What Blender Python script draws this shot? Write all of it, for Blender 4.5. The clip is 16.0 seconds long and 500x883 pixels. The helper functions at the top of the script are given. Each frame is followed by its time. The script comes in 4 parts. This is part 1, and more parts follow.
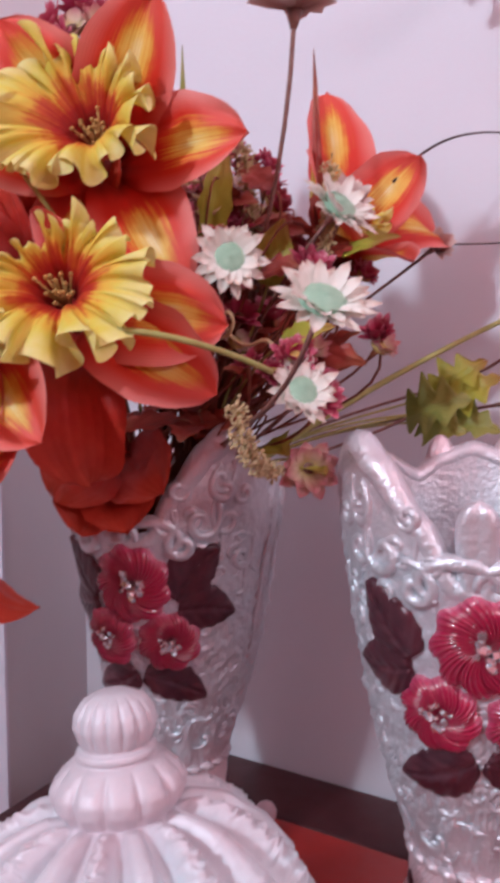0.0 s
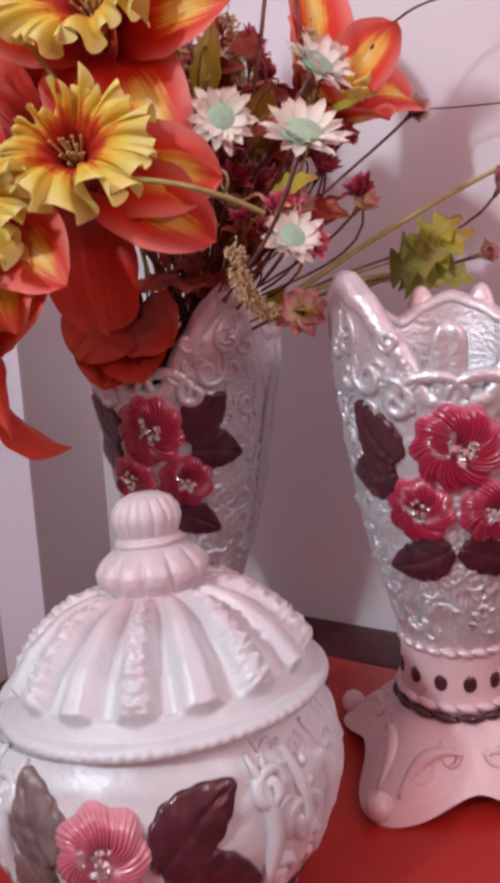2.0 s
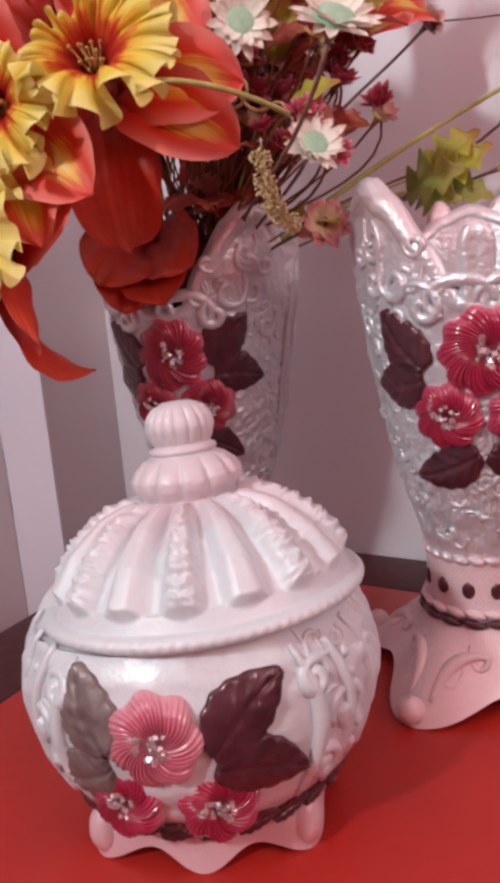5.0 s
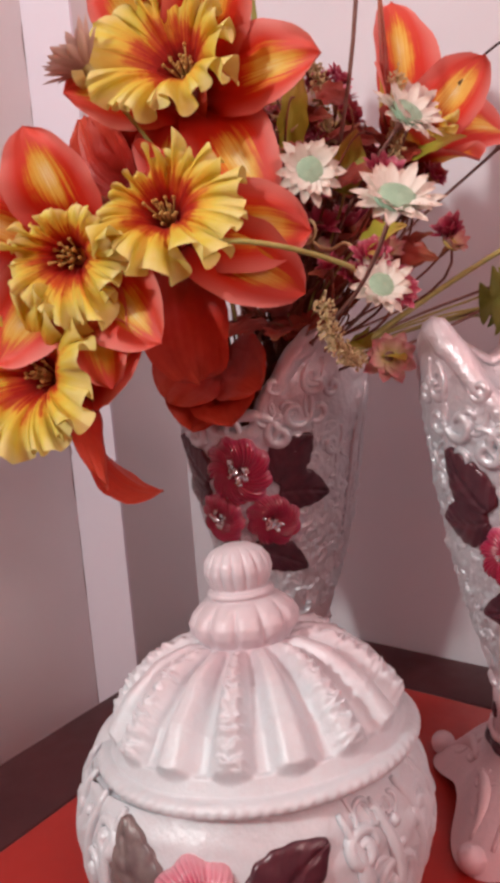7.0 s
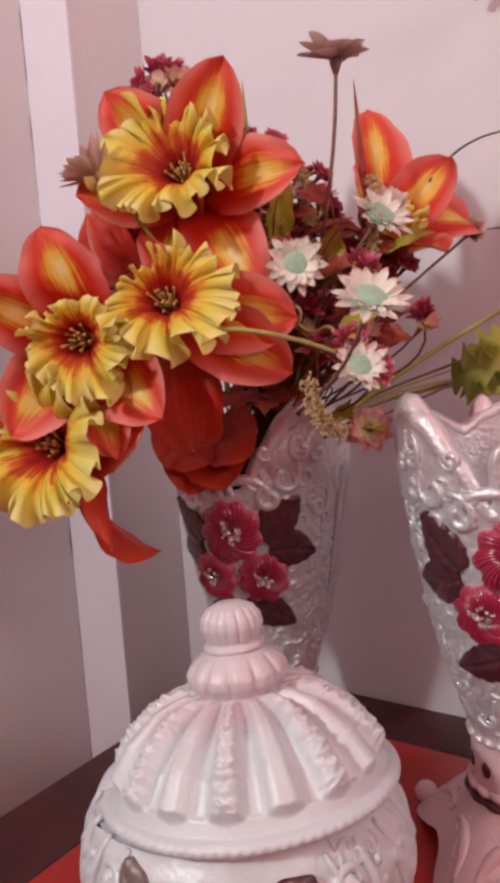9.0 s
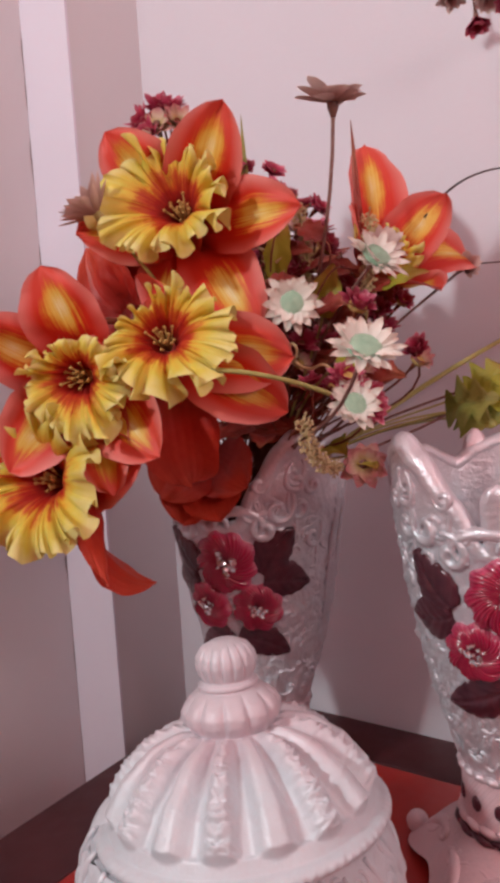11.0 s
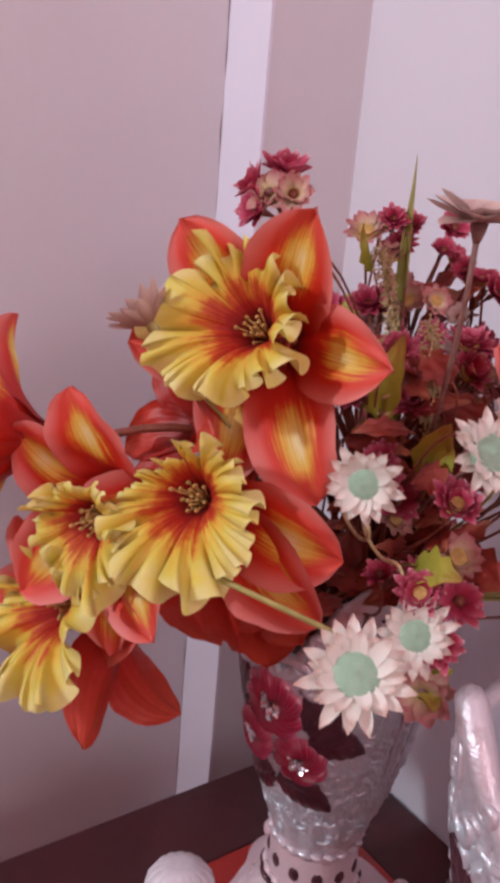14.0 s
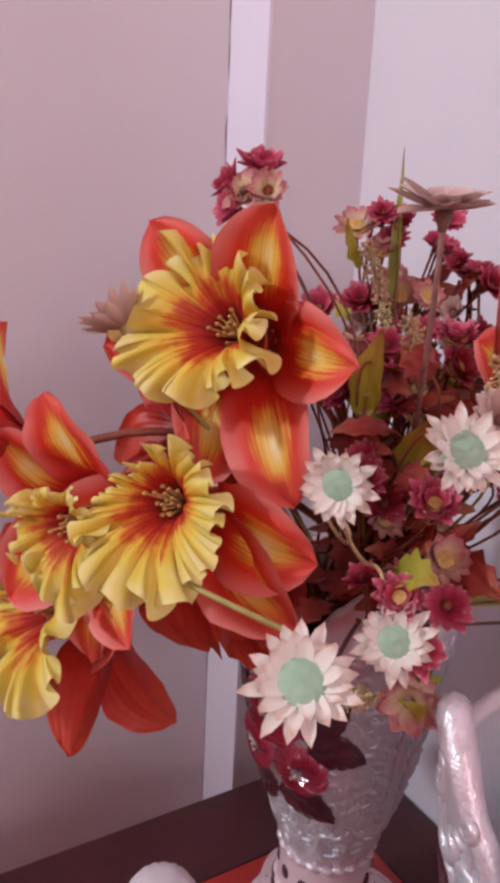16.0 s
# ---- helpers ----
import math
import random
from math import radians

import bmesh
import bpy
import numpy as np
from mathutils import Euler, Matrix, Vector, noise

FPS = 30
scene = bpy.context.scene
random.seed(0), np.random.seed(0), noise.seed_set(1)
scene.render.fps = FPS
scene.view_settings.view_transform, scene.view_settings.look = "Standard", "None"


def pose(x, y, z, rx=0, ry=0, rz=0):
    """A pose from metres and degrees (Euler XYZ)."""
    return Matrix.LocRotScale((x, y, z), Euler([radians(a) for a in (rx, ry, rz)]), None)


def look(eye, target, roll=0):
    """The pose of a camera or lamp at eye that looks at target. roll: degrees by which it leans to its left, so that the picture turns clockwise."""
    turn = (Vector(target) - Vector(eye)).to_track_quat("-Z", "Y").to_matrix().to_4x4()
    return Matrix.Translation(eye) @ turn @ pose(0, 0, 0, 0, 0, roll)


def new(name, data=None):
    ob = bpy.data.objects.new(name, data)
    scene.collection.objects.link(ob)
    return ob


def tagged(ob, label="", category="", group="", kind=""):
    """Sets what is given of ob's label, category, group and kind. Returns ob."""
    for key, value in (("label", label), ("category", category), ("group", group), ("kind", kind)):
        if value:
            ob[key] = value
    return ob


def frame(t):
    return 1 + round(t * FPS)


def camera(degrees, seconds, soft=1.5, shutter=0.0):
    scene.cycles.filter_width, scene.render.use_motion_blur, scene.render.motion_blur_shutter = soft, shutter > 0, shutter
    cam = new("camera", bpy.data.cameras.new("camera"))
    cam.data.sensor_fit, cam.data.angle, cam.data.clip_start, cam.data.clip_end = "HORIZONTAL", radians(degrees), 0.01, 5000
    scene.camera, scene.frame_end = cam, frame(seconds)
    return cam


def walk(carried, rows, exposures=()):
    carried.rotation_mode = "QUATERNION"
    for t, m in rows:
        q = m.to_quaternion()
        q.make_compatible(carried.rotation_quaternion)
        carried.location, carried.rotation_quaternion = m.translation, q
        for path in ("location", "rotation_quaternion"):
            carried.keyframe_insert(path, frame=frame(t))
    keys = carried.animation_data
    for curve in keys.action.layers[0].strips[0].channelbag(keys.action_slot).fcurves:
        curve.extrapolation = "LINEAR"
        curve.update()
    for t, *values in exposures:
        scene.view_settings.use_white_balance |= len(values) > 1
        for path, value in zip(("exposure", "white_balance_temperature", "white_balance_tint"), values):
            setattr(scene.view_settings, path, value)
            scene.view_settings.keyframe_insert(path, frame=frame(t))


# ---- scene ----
cam = camera(37.09, 16.0, soft=4.4, shutter=0.5)
# seconds, eye x y z, yaw, pitch, roll
ROWS = [
    (0.0, 0.6007, -0.6602, 1.1422, 29.6, -4.42, 0.09),
    (0.5, 0.6004, -0.6756, 1.1338, 31.66, -6.12, 0.37),
    (1.0, 0.6103, -0.6972, 1.1353, 32.43, -6.67, 1.21),
    (1.5, 0.6209, -0.7034, 1.1229, 32.57, -8.11, 1.9),
    (2.0, 0.6334, -0.7197, 1.0965, 29.41, -10.29, 2.86),
    (2.5, 0.6252, -0.7364, 1.0746, 29.06, -10.34, 2.9),
    (3.0, 0.6258, -0.7484, 1.062, 27.61, -11.68, 4.29),
    (3.5, 0.6262, -0.751, 1.0613, 27.64, -12.98, 4.44),
    (4.0, 0.6209, -0.7462, 1.0583, 26.9, -13.61, 4.18),
    (4.5, 0.6159, -0.7373, 1.0561, 27.59, -13.48, 4.27),
    (5.0, 0.6183, -0.7384, 1.064, 28.87, -12.9, 4.39),
    (7.5, 0.6387, -0.7205, 1.1312, 35.77, -8.57, 3.75),
    (8.0, 0.6514, -0.7385, 1.1302, 34.3, -7.06, 4.55),
    (10.5, 0.655, -0.7647, 1.1679, 34.76, -5.26, 3.64),
    (11.0, 0.6567, -0.7621, 1.1665, 34.11, -5.44, 3.52),
    (11.5, 0.6585, -0.7561, 1.1674, 34.35, -6.05, 3.61),
    (12.0, 0.6648, -0.7409, 1.1734, 32.32, -5.07, 4.21),
    (12.5, 0.6676, -0.7021, 1.2334, 39.24, -5.34, -0.32),
    (13.0, 0.6571, -0.6634, 1.2655, 45.26, -4.54, -1.0),
    (13.5, 0.6492, -0.6072, 1.3732, 52.86, -7.23, -2.23),
    (14.0, 0.6586, -0.5683, 1.3351, 56.29, -15.24, -4.83),
    (14.5, 0.6688, -0.5729, 1.3313, 57.78, -14.16, -4.28),
    (15.0, 0.6794, -0.5685, 1.3403, 58.13, -15.04, -2.96),
    (15.5, 0.6781, -0.5322, 1.3375, 60.3, -15.02, -2.01),
    (16.0, 0.6755, -0.5276, 1.3331, 59.86, -14.95, -2.72),
]
walk(cam, [(t, pose(x, y, z, 90 + pitch, roll, yaw)) for t, x, y, z, yaw, pitch, roll in ROWS],
     exposures=[(0.0, -0.06, 5700, 6.0), (2.0, -0.12, 6300, 6.5), (4.0, 0.0, 6400, 6.5), (7.5, -0.14, 7100, 7.5), (10.5, -0.32, 6700, 7.5), (12.5, -0.33, 6450, 7.5), (13.5, -0.50, 6000, 8.5), (14.2, -0.27, 6050, 7.5), (16.0, -0.28, 6100, 7.5)])

# ---- light: unseen key lamp high behind the viewer, an added fill lamp, then bounce ----
world = bpy.data.worlds.new("world")
scene.world = world
world.use_nodes = True
sky = world.node_tree.nodes.new("ShaderNodeTexSky")
sky.sky_type, sky.sun_disc, sky.sun_elevation, sky.sun_rotation = "NISHITA", False, radians(35), radians(180)
world.node_tree.links.new(sky.outputs[0], world.node_tree.nodes["Background"].inputs[0])
world.node_tree.nodes["Background"].inputs[1].default_value = 0.05
# Small key lamp placed from the wall shadows; no window is known there.
KEY_LAMP = (0.09, -1.72, 1.86)
lamp = bpy.data.lights.new("key_light", "AREA")
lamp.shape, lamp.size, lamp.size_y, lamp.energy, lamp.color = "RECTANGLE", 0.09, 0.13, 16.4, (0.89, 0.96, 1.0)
new("key_light", lamp).matrix_world = look(KEY_LAMP, (0.22, 0.0, 1.50))


# Added fill lamp, aimed up so the ceiling spreads it; not a known window.
side = bpy.data.lights.new("ceiling_fill_light", "AREA")
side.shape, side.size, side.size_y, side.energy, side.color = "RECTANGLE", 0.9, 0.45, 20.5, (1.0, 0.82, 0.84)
new("ceiling_fill_light", side).matrix_world = look((1.97, -0.90, 1.80), (0.9, -0.75, 2.5))


# ---- materials ----
def mat(name):
    m = bpy.data.materials.new(name)
    m.use_nodes = True
    nt = m.node_tree
    return m, nt, nt.nodes["Principled BSDF"]


def node(nt, kind, **inputs):
    n = nt.nodes.new(kind)
    for k, v in inputs.items():
        n.inputs[k.replace("_", " ")].default_value = v
    return n


def ramp(nt, fac, stops):
    n = nt.nodes.new("ShaderNodeValToRGB")
    while len(n.color_ramp.elements) < len(stops):
        n.color_ramp.elements.new(0.5)
    for e, (p, c) in zip(n.color_ramp.elements, stops):
        e.position, e.color = p, (*c, 1)
    nt.links.new(fac, n.inputs[0])
    return n.outputs[0]


def noise_tex(nt, scale, detail=4.0, rough=0.55, coords="Object"):
    tc = nt.nodes.new("ShaderNodeTexCoord")
    n = node(nt, "ShaderNodeTexNoise", Scale=scale, Detail=detail, Roughness=rough)
    nt.links.new(tc.outputs[coords], n.inputs["Vector"])
    return n.outputs["Fac"]


def mix(nt, fac, a, b, mode="MIX"):
    n = nt.nodes.new("ShaderNodeMix")
    n.data_type, n.blend_type = "RGBA", mode
    for sock, v in ((n.inputs[0], fac), (n.inputs[6], a), (n.inputs[7], b)):
        if isinstance(v, (int, float)):
            sock.default_value = v
        elif isinstance(v, tuple):
            sock.default_value = (*v, 1)
        else:
            nt.links.new(v, sock)
    return n.outputs[2]


def calc(nt, op, a, b=0.0, c=0.0, clamp=False):
    n = nt.nodes.new("ShaderNodeMath")
    n.operation, n.use_clamp = op, clamp
    for sock, v in zip(n.inputs, (a, b, c)):
        if isinstance(v, (int, float)):
            sock.default_value = v
        else:
            nt.links.new(v, sock)
    return n.outputs[0]


def bump(nt, bsdf, height, strength, distance):
    n = node(nt, "ShaderNodeBump", Strength=strength, Distance=distance)
    nt.links.new(height, n.inputs["Height"])
    nt.links.new(n.outputs[0], bsdf.inputs["Normal"])


def wall_paint(name, base, dark, rough=0.6):
    m, nt, b = mat(name)
    big = noise_tex(nt, 3.0, 5.0)
    nt.links.new(ramp(nt, big, [(0.3, dark), (0.7, base)]), b.inputs["Base Color"])
    b.inputs["Roughness"].default_value = rough
    bump(nt, b, noise_tex(nt, 160.0, 3.0), 0.12, 0.002)
    return m


WALL = wall_paint("back_wall_paint", (0.68, 0.64, 0.69), (0.65, 0.61, 0.66))
LEFTWALL = wall_paint("side_wall_paint", (0.65, 0.61, 0.63), (0.61, 0.57, 0.59))
TRIM = wall_paint("white_trim_paint", (0.74, 0.69, 0.77), (0.70, 0.65, 0.73), 0.45)
# Unseen walls, ceiling and floor: colours picked to redden and spread the bounce.
ROSE_BOUNCE = wall_paint("rose_bounce_paint", (0.58, 0.18, 0.17), (0.52, 0.15, 0.145))
CEIL = wall_paint("ceiling_paint", (0.80, 0.68, 0.68), (0.77, 0.65, 0.65), 0.8)
FLOOR = wall_paint("red_bounce_floor", (0.50, 0.06, 0.045), (0.44, 0.05, 0.04), 0.5)


def table_paint(name, a, c, rough, coat):
    m, nt, b = mat(name)
    n1 = noise_tex(nt, 9.0, 6.0)
    nt.links.new(ramp(nt, n1, [(0.3, a), (0.75, c)]), b.inputs["Base Color"])
    n2 = noise_tex(nt, 60.0, 5.0)
    nt.links.new(calc(nt, "MULTIPLY_ADD", n2, 0.25, rough - 0.12), b.inputs["Roughness"])
    b.inputs["Coat Weight"].default_value = coat
    b.inputs["Coat Roughness"].default_value = 0.25
    bump(nt, b, noise_tex(nt, 220.0, 3.0), 0.05, 0.001)
    return m


RED = table_paint("red_lacquer", (0.36, 0.014, 0.010), (0.43, 0.020, 0.013), 0.42, 0.12)
MAHOGANY = table_paint("dark_mahogany", (0.035, 0.006, 0.008), (0.075, 0.010, 0.012), 0.5, 0.0)
GOLD = table_paint("gold_edging", (0.45, 0.30, 0.14), (0.25, 0.13, 0.07), 0.4, 0.0)


def pearl(name, white, pink, z_pink, metal=0.08, rough=0.42, lumps=0.3, scale=45.0):
    """Pearly airbrushed plaster; z_pink: heights and amounts of the pink coat."""
    m, nt, b = mat(name)
    tc = nt.nodes.new("ShaderNodeTexCoord")
    sep = nt.nodes.new("ShaderNodeSeparateXYZ")
    nt.links.new(tc.outputs["Object"], sep.inputs[0])
    z = calc(nt, "MULTIPLY_ADD", noise_tex(nt, 22.0, 4.0), 0.05, sep.outputs[2])
    z = calc(nt, "ADD", z, -0.025)
    amount = ramp(nt, calc(nt, "DIVIDE", z, 0.4), [(h / 0.4, (v, v, v)) for h, v in z_pink])
    tint = mix(nt, amount, white, pink)
    worn = noise_tex(nt, 130.0, 5.0, 0.65)
    tint = mix(nt, ramp(nt, worn, [(0.35, (0.22, 0.22, 0.22)), (0.6, (0.0, 0.0, 0.0))]), tint, (0.58, 0.50, 0.53))
    nt.links.new(tint, b.inputs["Base Color"])
    b.inputs["Metallic"].default_value = metal
    nt.links.new(calc(nt, "MULTIPLY_ADD", noise_tex(nt, 90.0, 4.0), 0.3, rough - 0.15), b.inputs["Roughness"])
    b.inputs["Coat Weight"].default_value = 0.18
    b.inputs["Coat Roughness"].default_value = 0.3
    bump(nt, b, noise_tex(nt, scale * 6, 3.0), lumps, 0.0015)
    return m


JAR_WHITE, JAR_PINK = (0.63, 0.68, 0.72), (0.68, 0.36, 0.40)
JAR_BODY = pearl("pearl_jar", JAR_WHITE, JAR_PINK, [(0.0, 0.9), (0.035, 0.7), (0.062, 0.12), (0.085, 0.0), (0.20, 0.0)])
JAR_LID = pearl("pearl_lid", JAR_WHITE, (0.66, 0.44, 0.48), [(0.0, 0.0), (0.036, 0.0), (0.060, 0.55), (0.075, 0.45), (0.12, 0.3)], rough=0.50)
VASE_BODY = pearl("silver_vase", (0.66, 0.70, 0.74), (0.76, 0.58, 0.61), [(0.0, 1.0), (0.10, 0.8), (0.125, 0.05), (0.29, 0.0), (0.34, 0.6), (0.37, 0.5)], metal=0.45, rough=0.36, lumps=0.7)
VASE_BASE = pearl("pink_plaster", (0.76, 0.61, 0.64), (0.74, 0.51, 0.54), [(0.0, 0.9), (0.03, 0.4), (0.06, 0.2), (0.1, 0.4)], metal=0.06)


def plain(name, a, c, rough, scale=60.0, metal=0.0, coat=0.0, rel=0.2):
    m, nt, b = mat(name)
    nt.links.new(ramp(nt, noise_tex(nt, scale, 5.0), [(0.3, a), (0.7, c)]), b.inputs["Base Color"])
    b.inputs["Roughness"].default_value, b.inputs["Metallic"].default_value, b.inputs["Coat Weight"].default_value = rough, metal, coat
    bump(nt, b, noise_tex(nt, scale * 5, 3.0), rel, 0.001)
    return m


DARKLEAF = plain("maroon_glaze", (0.055, 0.012, 0.022), (0.10, 0.028, 0.040), 0.28, 90.0, 0.15, 0.4)
GREYLEAF = plain("worn_grey_glaze", (0.13, 0.085, 0.09), (0.24, 0.19, 0.18), 0.4, 90.0, 0.15, 0.1)
STONE = plain("rhinestone", (0.70, 0.68, 0.72), (0.82, 0.80, 0.83), 0.16, 200.0, 0.85, 0.3, 0.0)


def uv_xy(nt):
    tc = nt.nodes.new("ShaderNodeTexCoord")
    sep = nt.nodes.new("ShaderNodeSeparateXYZ")
    nt.links.new(tc.outputs["UV"], sep.inputs[0])
    return sep.outputs[0], sep.outputs[1]


def relief_flower_mat(name, stops, pale):
    m, nt, b = mat(name)
    u, v = uv_xy(nt)
    c = ramp(nt, u, stops)
    groove = calc(nt, "SINE", calc(nt, "MULTIPLY", v, 6.2832 * 42))
    c = mix(nt, calc(nt, "MULTIPLY", calc(nt, "GREATER_THAN", groove, 0.55), pale), c, (0.66, 0.30, 0.36))
    nt.links.new(c, b.inputs["Base Color"])
    b.inputs["Roughness"].default_value, b.inputs["Coat Weight"].default_value, b.inputs["Coat Roughness"].default_value = 0.22, 0.6, 0.1
    return m


CRIMSON = relief_flower_mat("crimson_glaze", [(0.0, (0.17, 0.003, 0.020)), (0.3, (0.30, 0.005, 0.036)), (0.8, (0.36, 0.008, 0.052)), (0.92, (0.46, 0.05, 0.12)), (1.0, (0.60, 0.26, 0.32))], 0.08)
WORNPINK = relief_flower_mat("worn_pink_glaze", [(0.0, (0.22, 0.02, 0.04)), (0.3, (0.34, 0.02, 0.06)), (0.6, (0.46, 0.07, 0.13)), (0.85, (0.58, 0.20, 0.26)), (1.0, (0.66, 0.36, 0.40))], 0.45)


def thin(nt, b, share=0.25):
    """Thin cloth lets some light through."""
    out = nt.nodes["Material Output"]
    tr = nt.nodes.new("ShaderNodeBsdfTranslucent")
    for l in list(b.inputs["Base Color"].links):
        nt.links.new(l.from_socket, tr.inputs[0])
    mx = nt.nodes.new("ShaderNodeMixShader")
    mx.inputs[0].default_value = share
    nt.links.new(b.outputs[0], mx.inputs[1])
    nt.links.new(tr.outputs[0], mx.inputs[2])
    nt.links.new(mx.outputs[0], out.inputs[0])


def streaks(nt, u, v, along, across):
    """Noise drawn out along a petal, like its printed veins."""
    co = nt.nodes.new("ShaderNodeCombineXYZ")
    nt.links.new(calc(nt, "MULTIPLY", u, along), co.inputs[0])
    nt.links.new(calc(nt, "MULTIPLY", v, across), co.inputs[1])
    info = nt.nodes.new("ShaderNodeObjectInfo")
    nt.links.new(calc(nt, "MULTIPLY", info.outputs["Random"], 60.0), co.inputs[2])
    tex = nt.nodes.new("ShaderNodeTexNoise")
    tex.inputs["Scale"].default_value, tex.inputs["Detail"].default_value = 1.0, 4.0
    nt.links.new(co.outputs[0], tex.inputs["Vector"])
    return tex.outputs[0]


def petal_mat():
    m, nt, b = mat("orange_red_silk")
    u, v = uv_xy(nt)
    side = calc(nt, "ABSOLUTE", calc(nt, "ADD", v, -0.5))
    red = ramp(nt, u, [(0.0, (0.22, 0.008, 0.004)), (0.30, (0.54, 0.012, 0.004)), (0.6, (0.66, 0.026, 0.008)), (1.0, (0.74, 0.09, 0.06))])
    edge = calc(nt, "MULTIPLY", ramp(nt, side, [(0.28, (0, 0, 0)), (0.46, (1, 1, 1))]), ramp(nt, u, [(0.28, (0, 0, 0)), (0.62, (0.95, 0.95, 0.95))]))
    red = mix(nt, edge, red, (0.76, 0.22, 0.19))
    du = calc(nt, "DIVIDE", calc(nt, "ADD", u, -0.66), 0.27)
    dv = calc(nt, "DIVIDE", side, 0.25)
    dist = calc(nt, "SQRT", calc(nt, "ADD", calc(nt, "MULTIPLY", du, du), calc(nt, "MULTIPLY", dv, dv)))
    dist = calc(nt, "ADD", dist, calc(nt, "MULTIPLY_ADD", noise_tex(nt, 70.0, 4.0), 0.5, -0.25))
    dist = calc(nt, "ADD", dist, calc(nt, "MULTIPLY_ADD", streaks(nt, u, v, 2.0, 34.0), 1.1, -0.55))
    patch = ramp(nt, dist, [(0.0, (1, 1, 1)), (0.55, (0.85, 0.85, 0.85)), (1.05, (0, 0, 0))])
    yellow = ramp(nt, dist, [(0.0, (0.88, 0.74, 0.36)), (0.35, (0.86, 0.62, 0.12)), (0.7, (0.80, 0.42, 0.03)), (1.0, (0.70, 0.16, 0.02))])
    vein = calc(nt, "SINE", calc(nt, "MULTIPLY", v, 190.0))
    yellow = mix(nt, calc(nt, "MULTIPLY", calc(nt, "GREATER_THAN", vein, 0.45), 0.22), yellow, (0.66, 0.24, 0.05))
    col = mix(nt, patch, red, yellow)
    nt.links.new(col, b.inputs["Base Color"])
    b.inputs["Roughness"].default_value = 0.55
    fine = calc(nt, "ADD", calc(nt, "SINE", calc(nt, "MULTIPLY", v, 190.0)), calc(nt, "MULTIPLY", noise_tex(nt, 400.0, 2.0), 1.5))
    bump(nt, b, fine, 0.10, 0.0006)
    thin(nt, b, 0.22)
    return m


def corona_mat():
    m, nt, b = mat("yellow_ruffle_silk")
    u, v = uv_xy(nt)
    uu = calc(nt, "ADD", u, calc(nt, "MULTIPLY_ADD", noise_tex(nt, 75.0, 5.0), 0.44, -0.22))
    uu = calc(nt, "ADD", uu, calc(nt, "MULTIPLY_ADD", streaks(nt, u, v, 1.5, 90.0), 0.55, -0.30))
    c = ramp(nt, uu, [(0.0, (0.16, 0.006, 0.006)), (0.34, (0.48, 0.016, 0.008)), (0.49, (0.62, 0.12, 0.014)), (0.60, (0.78, 0.48, 0.05)), (0.78, (0.75, 0.62, 0.09)), (1.0, (0.80, 0.71, 0.28))])
    nt.links.new(c, b.inputs["Base Color"])
    b.inputs["Roughness"].default_value = 0.6
    bump(nt, b, calc(nt, "SINE", calc(nt, "MULTIPLY", v, 6.2832 * 60)), 0.2, 0.0006)
    thin(nt, b, 0.25)
    return m


PETAL, CORONA = petal_mat(), corona_mat()


def uv_ramp_mat(name, stops, rough=0.6, share=0.2, wob=0.2):
    m, nt, b = mat(name)
    u, v = uv_xy(nt)
    uu = calc(nt, "ADD", u, calc(nt, "MULTIPLY_ADD", noise_tex(nt, 150.0, 4.0), wob, -wob / 2))
    nt.links.new(ramp(nt, uu, stops), b.inputs["Base Color"])
    b.inputs["Roughness"].default_value = rough
    bump(nt, b, calc(nt, "SINE", calc(nt, "MULTIPLY", v, 60.0)), 0.16, 0.0005)
    if share:
        thin(nt, b, share)
    return m


DAISY = uv_ramp_mat("cream_straw_petal", [(0.0, (0.55, 0.40, 0.30)), (0.3, (0.84, 0.80, 0.73)), (0.75, (0.82, 0.75, 0.67)), (1.0, (0.58, 0.36, 0.28))])
BURGUNDY = uv_ramp_mat("burgundy_petal", [(0.0, (0.24, 0.012, 0.03)), (0.5, (0.48, 0.03, 0.09)), (0.85, (0.58, 0.12, 0.19)), (1.0, (0.74, 0.42, 0.44))])
DRIED = uv_ramp_mat("dusty_dried_petal", [(0.0, (0.34, 0.18, 0.15)), (0.5, (0.56, 0.38, 0.34)), (1.0, (0.70, 0.54, 0.48))])
PALEPINK = uv_ramp_mat("pale_pink_petal", [(0.0, (0.55, 0.42, 0.15)), (0.4, (0.70, 0.50, 0.36)), (1.0, (0.52, 0.12, 0.17))])
LEAFGREEN = uv_ramp_mat("olive_leaf", [(0.0, (0.16, 0.18, 0.03)), (0.5, (0.26, 0.26, 0.05)), (1.0, (0.36, 0.30, 0.07))], 0.5, 0.25, 0.6)
LEAFYELLOW = uv_ramp_mat("yellow_green_leaf", [(0.0, (0.30, 0.30, 0.03)), (0.6, (0.46, 0.42, 0.05)), (1.0, (0.42, 0.22, 0.05))], 0.5, 0.25, 0.5)
LEAFRED = uv_ramp_mat("wine_leaf", [(0.0, (0.18, 0.025, 0.02)), (0.6, (0.34, 0.045, 0.03)), (1.0, (0.44, 0.15, 0.08))], 0.5, 0.15, 0.5)
DISC = plain("mint_disc", (0.27, 0.42, 0.29), (0.34, 0.50, 0.36), 0.6, 220.0, rel=0.5)
STEM = plain("olive_stem", (0.30, 0.26, 0.07), (0.42, 0.36, 0.12), 0.5, 120.0)
TWIG = plain("brown_stem", (0.16, 0.06, 0.05), (0.26, 0.13, 0.10), 0.6, 120.0)
DARKTWIG = plain("dark_stem", (0.035, 0.02, 0.018), (0.07, 0.03, 0.025), 0.6, 120.0)
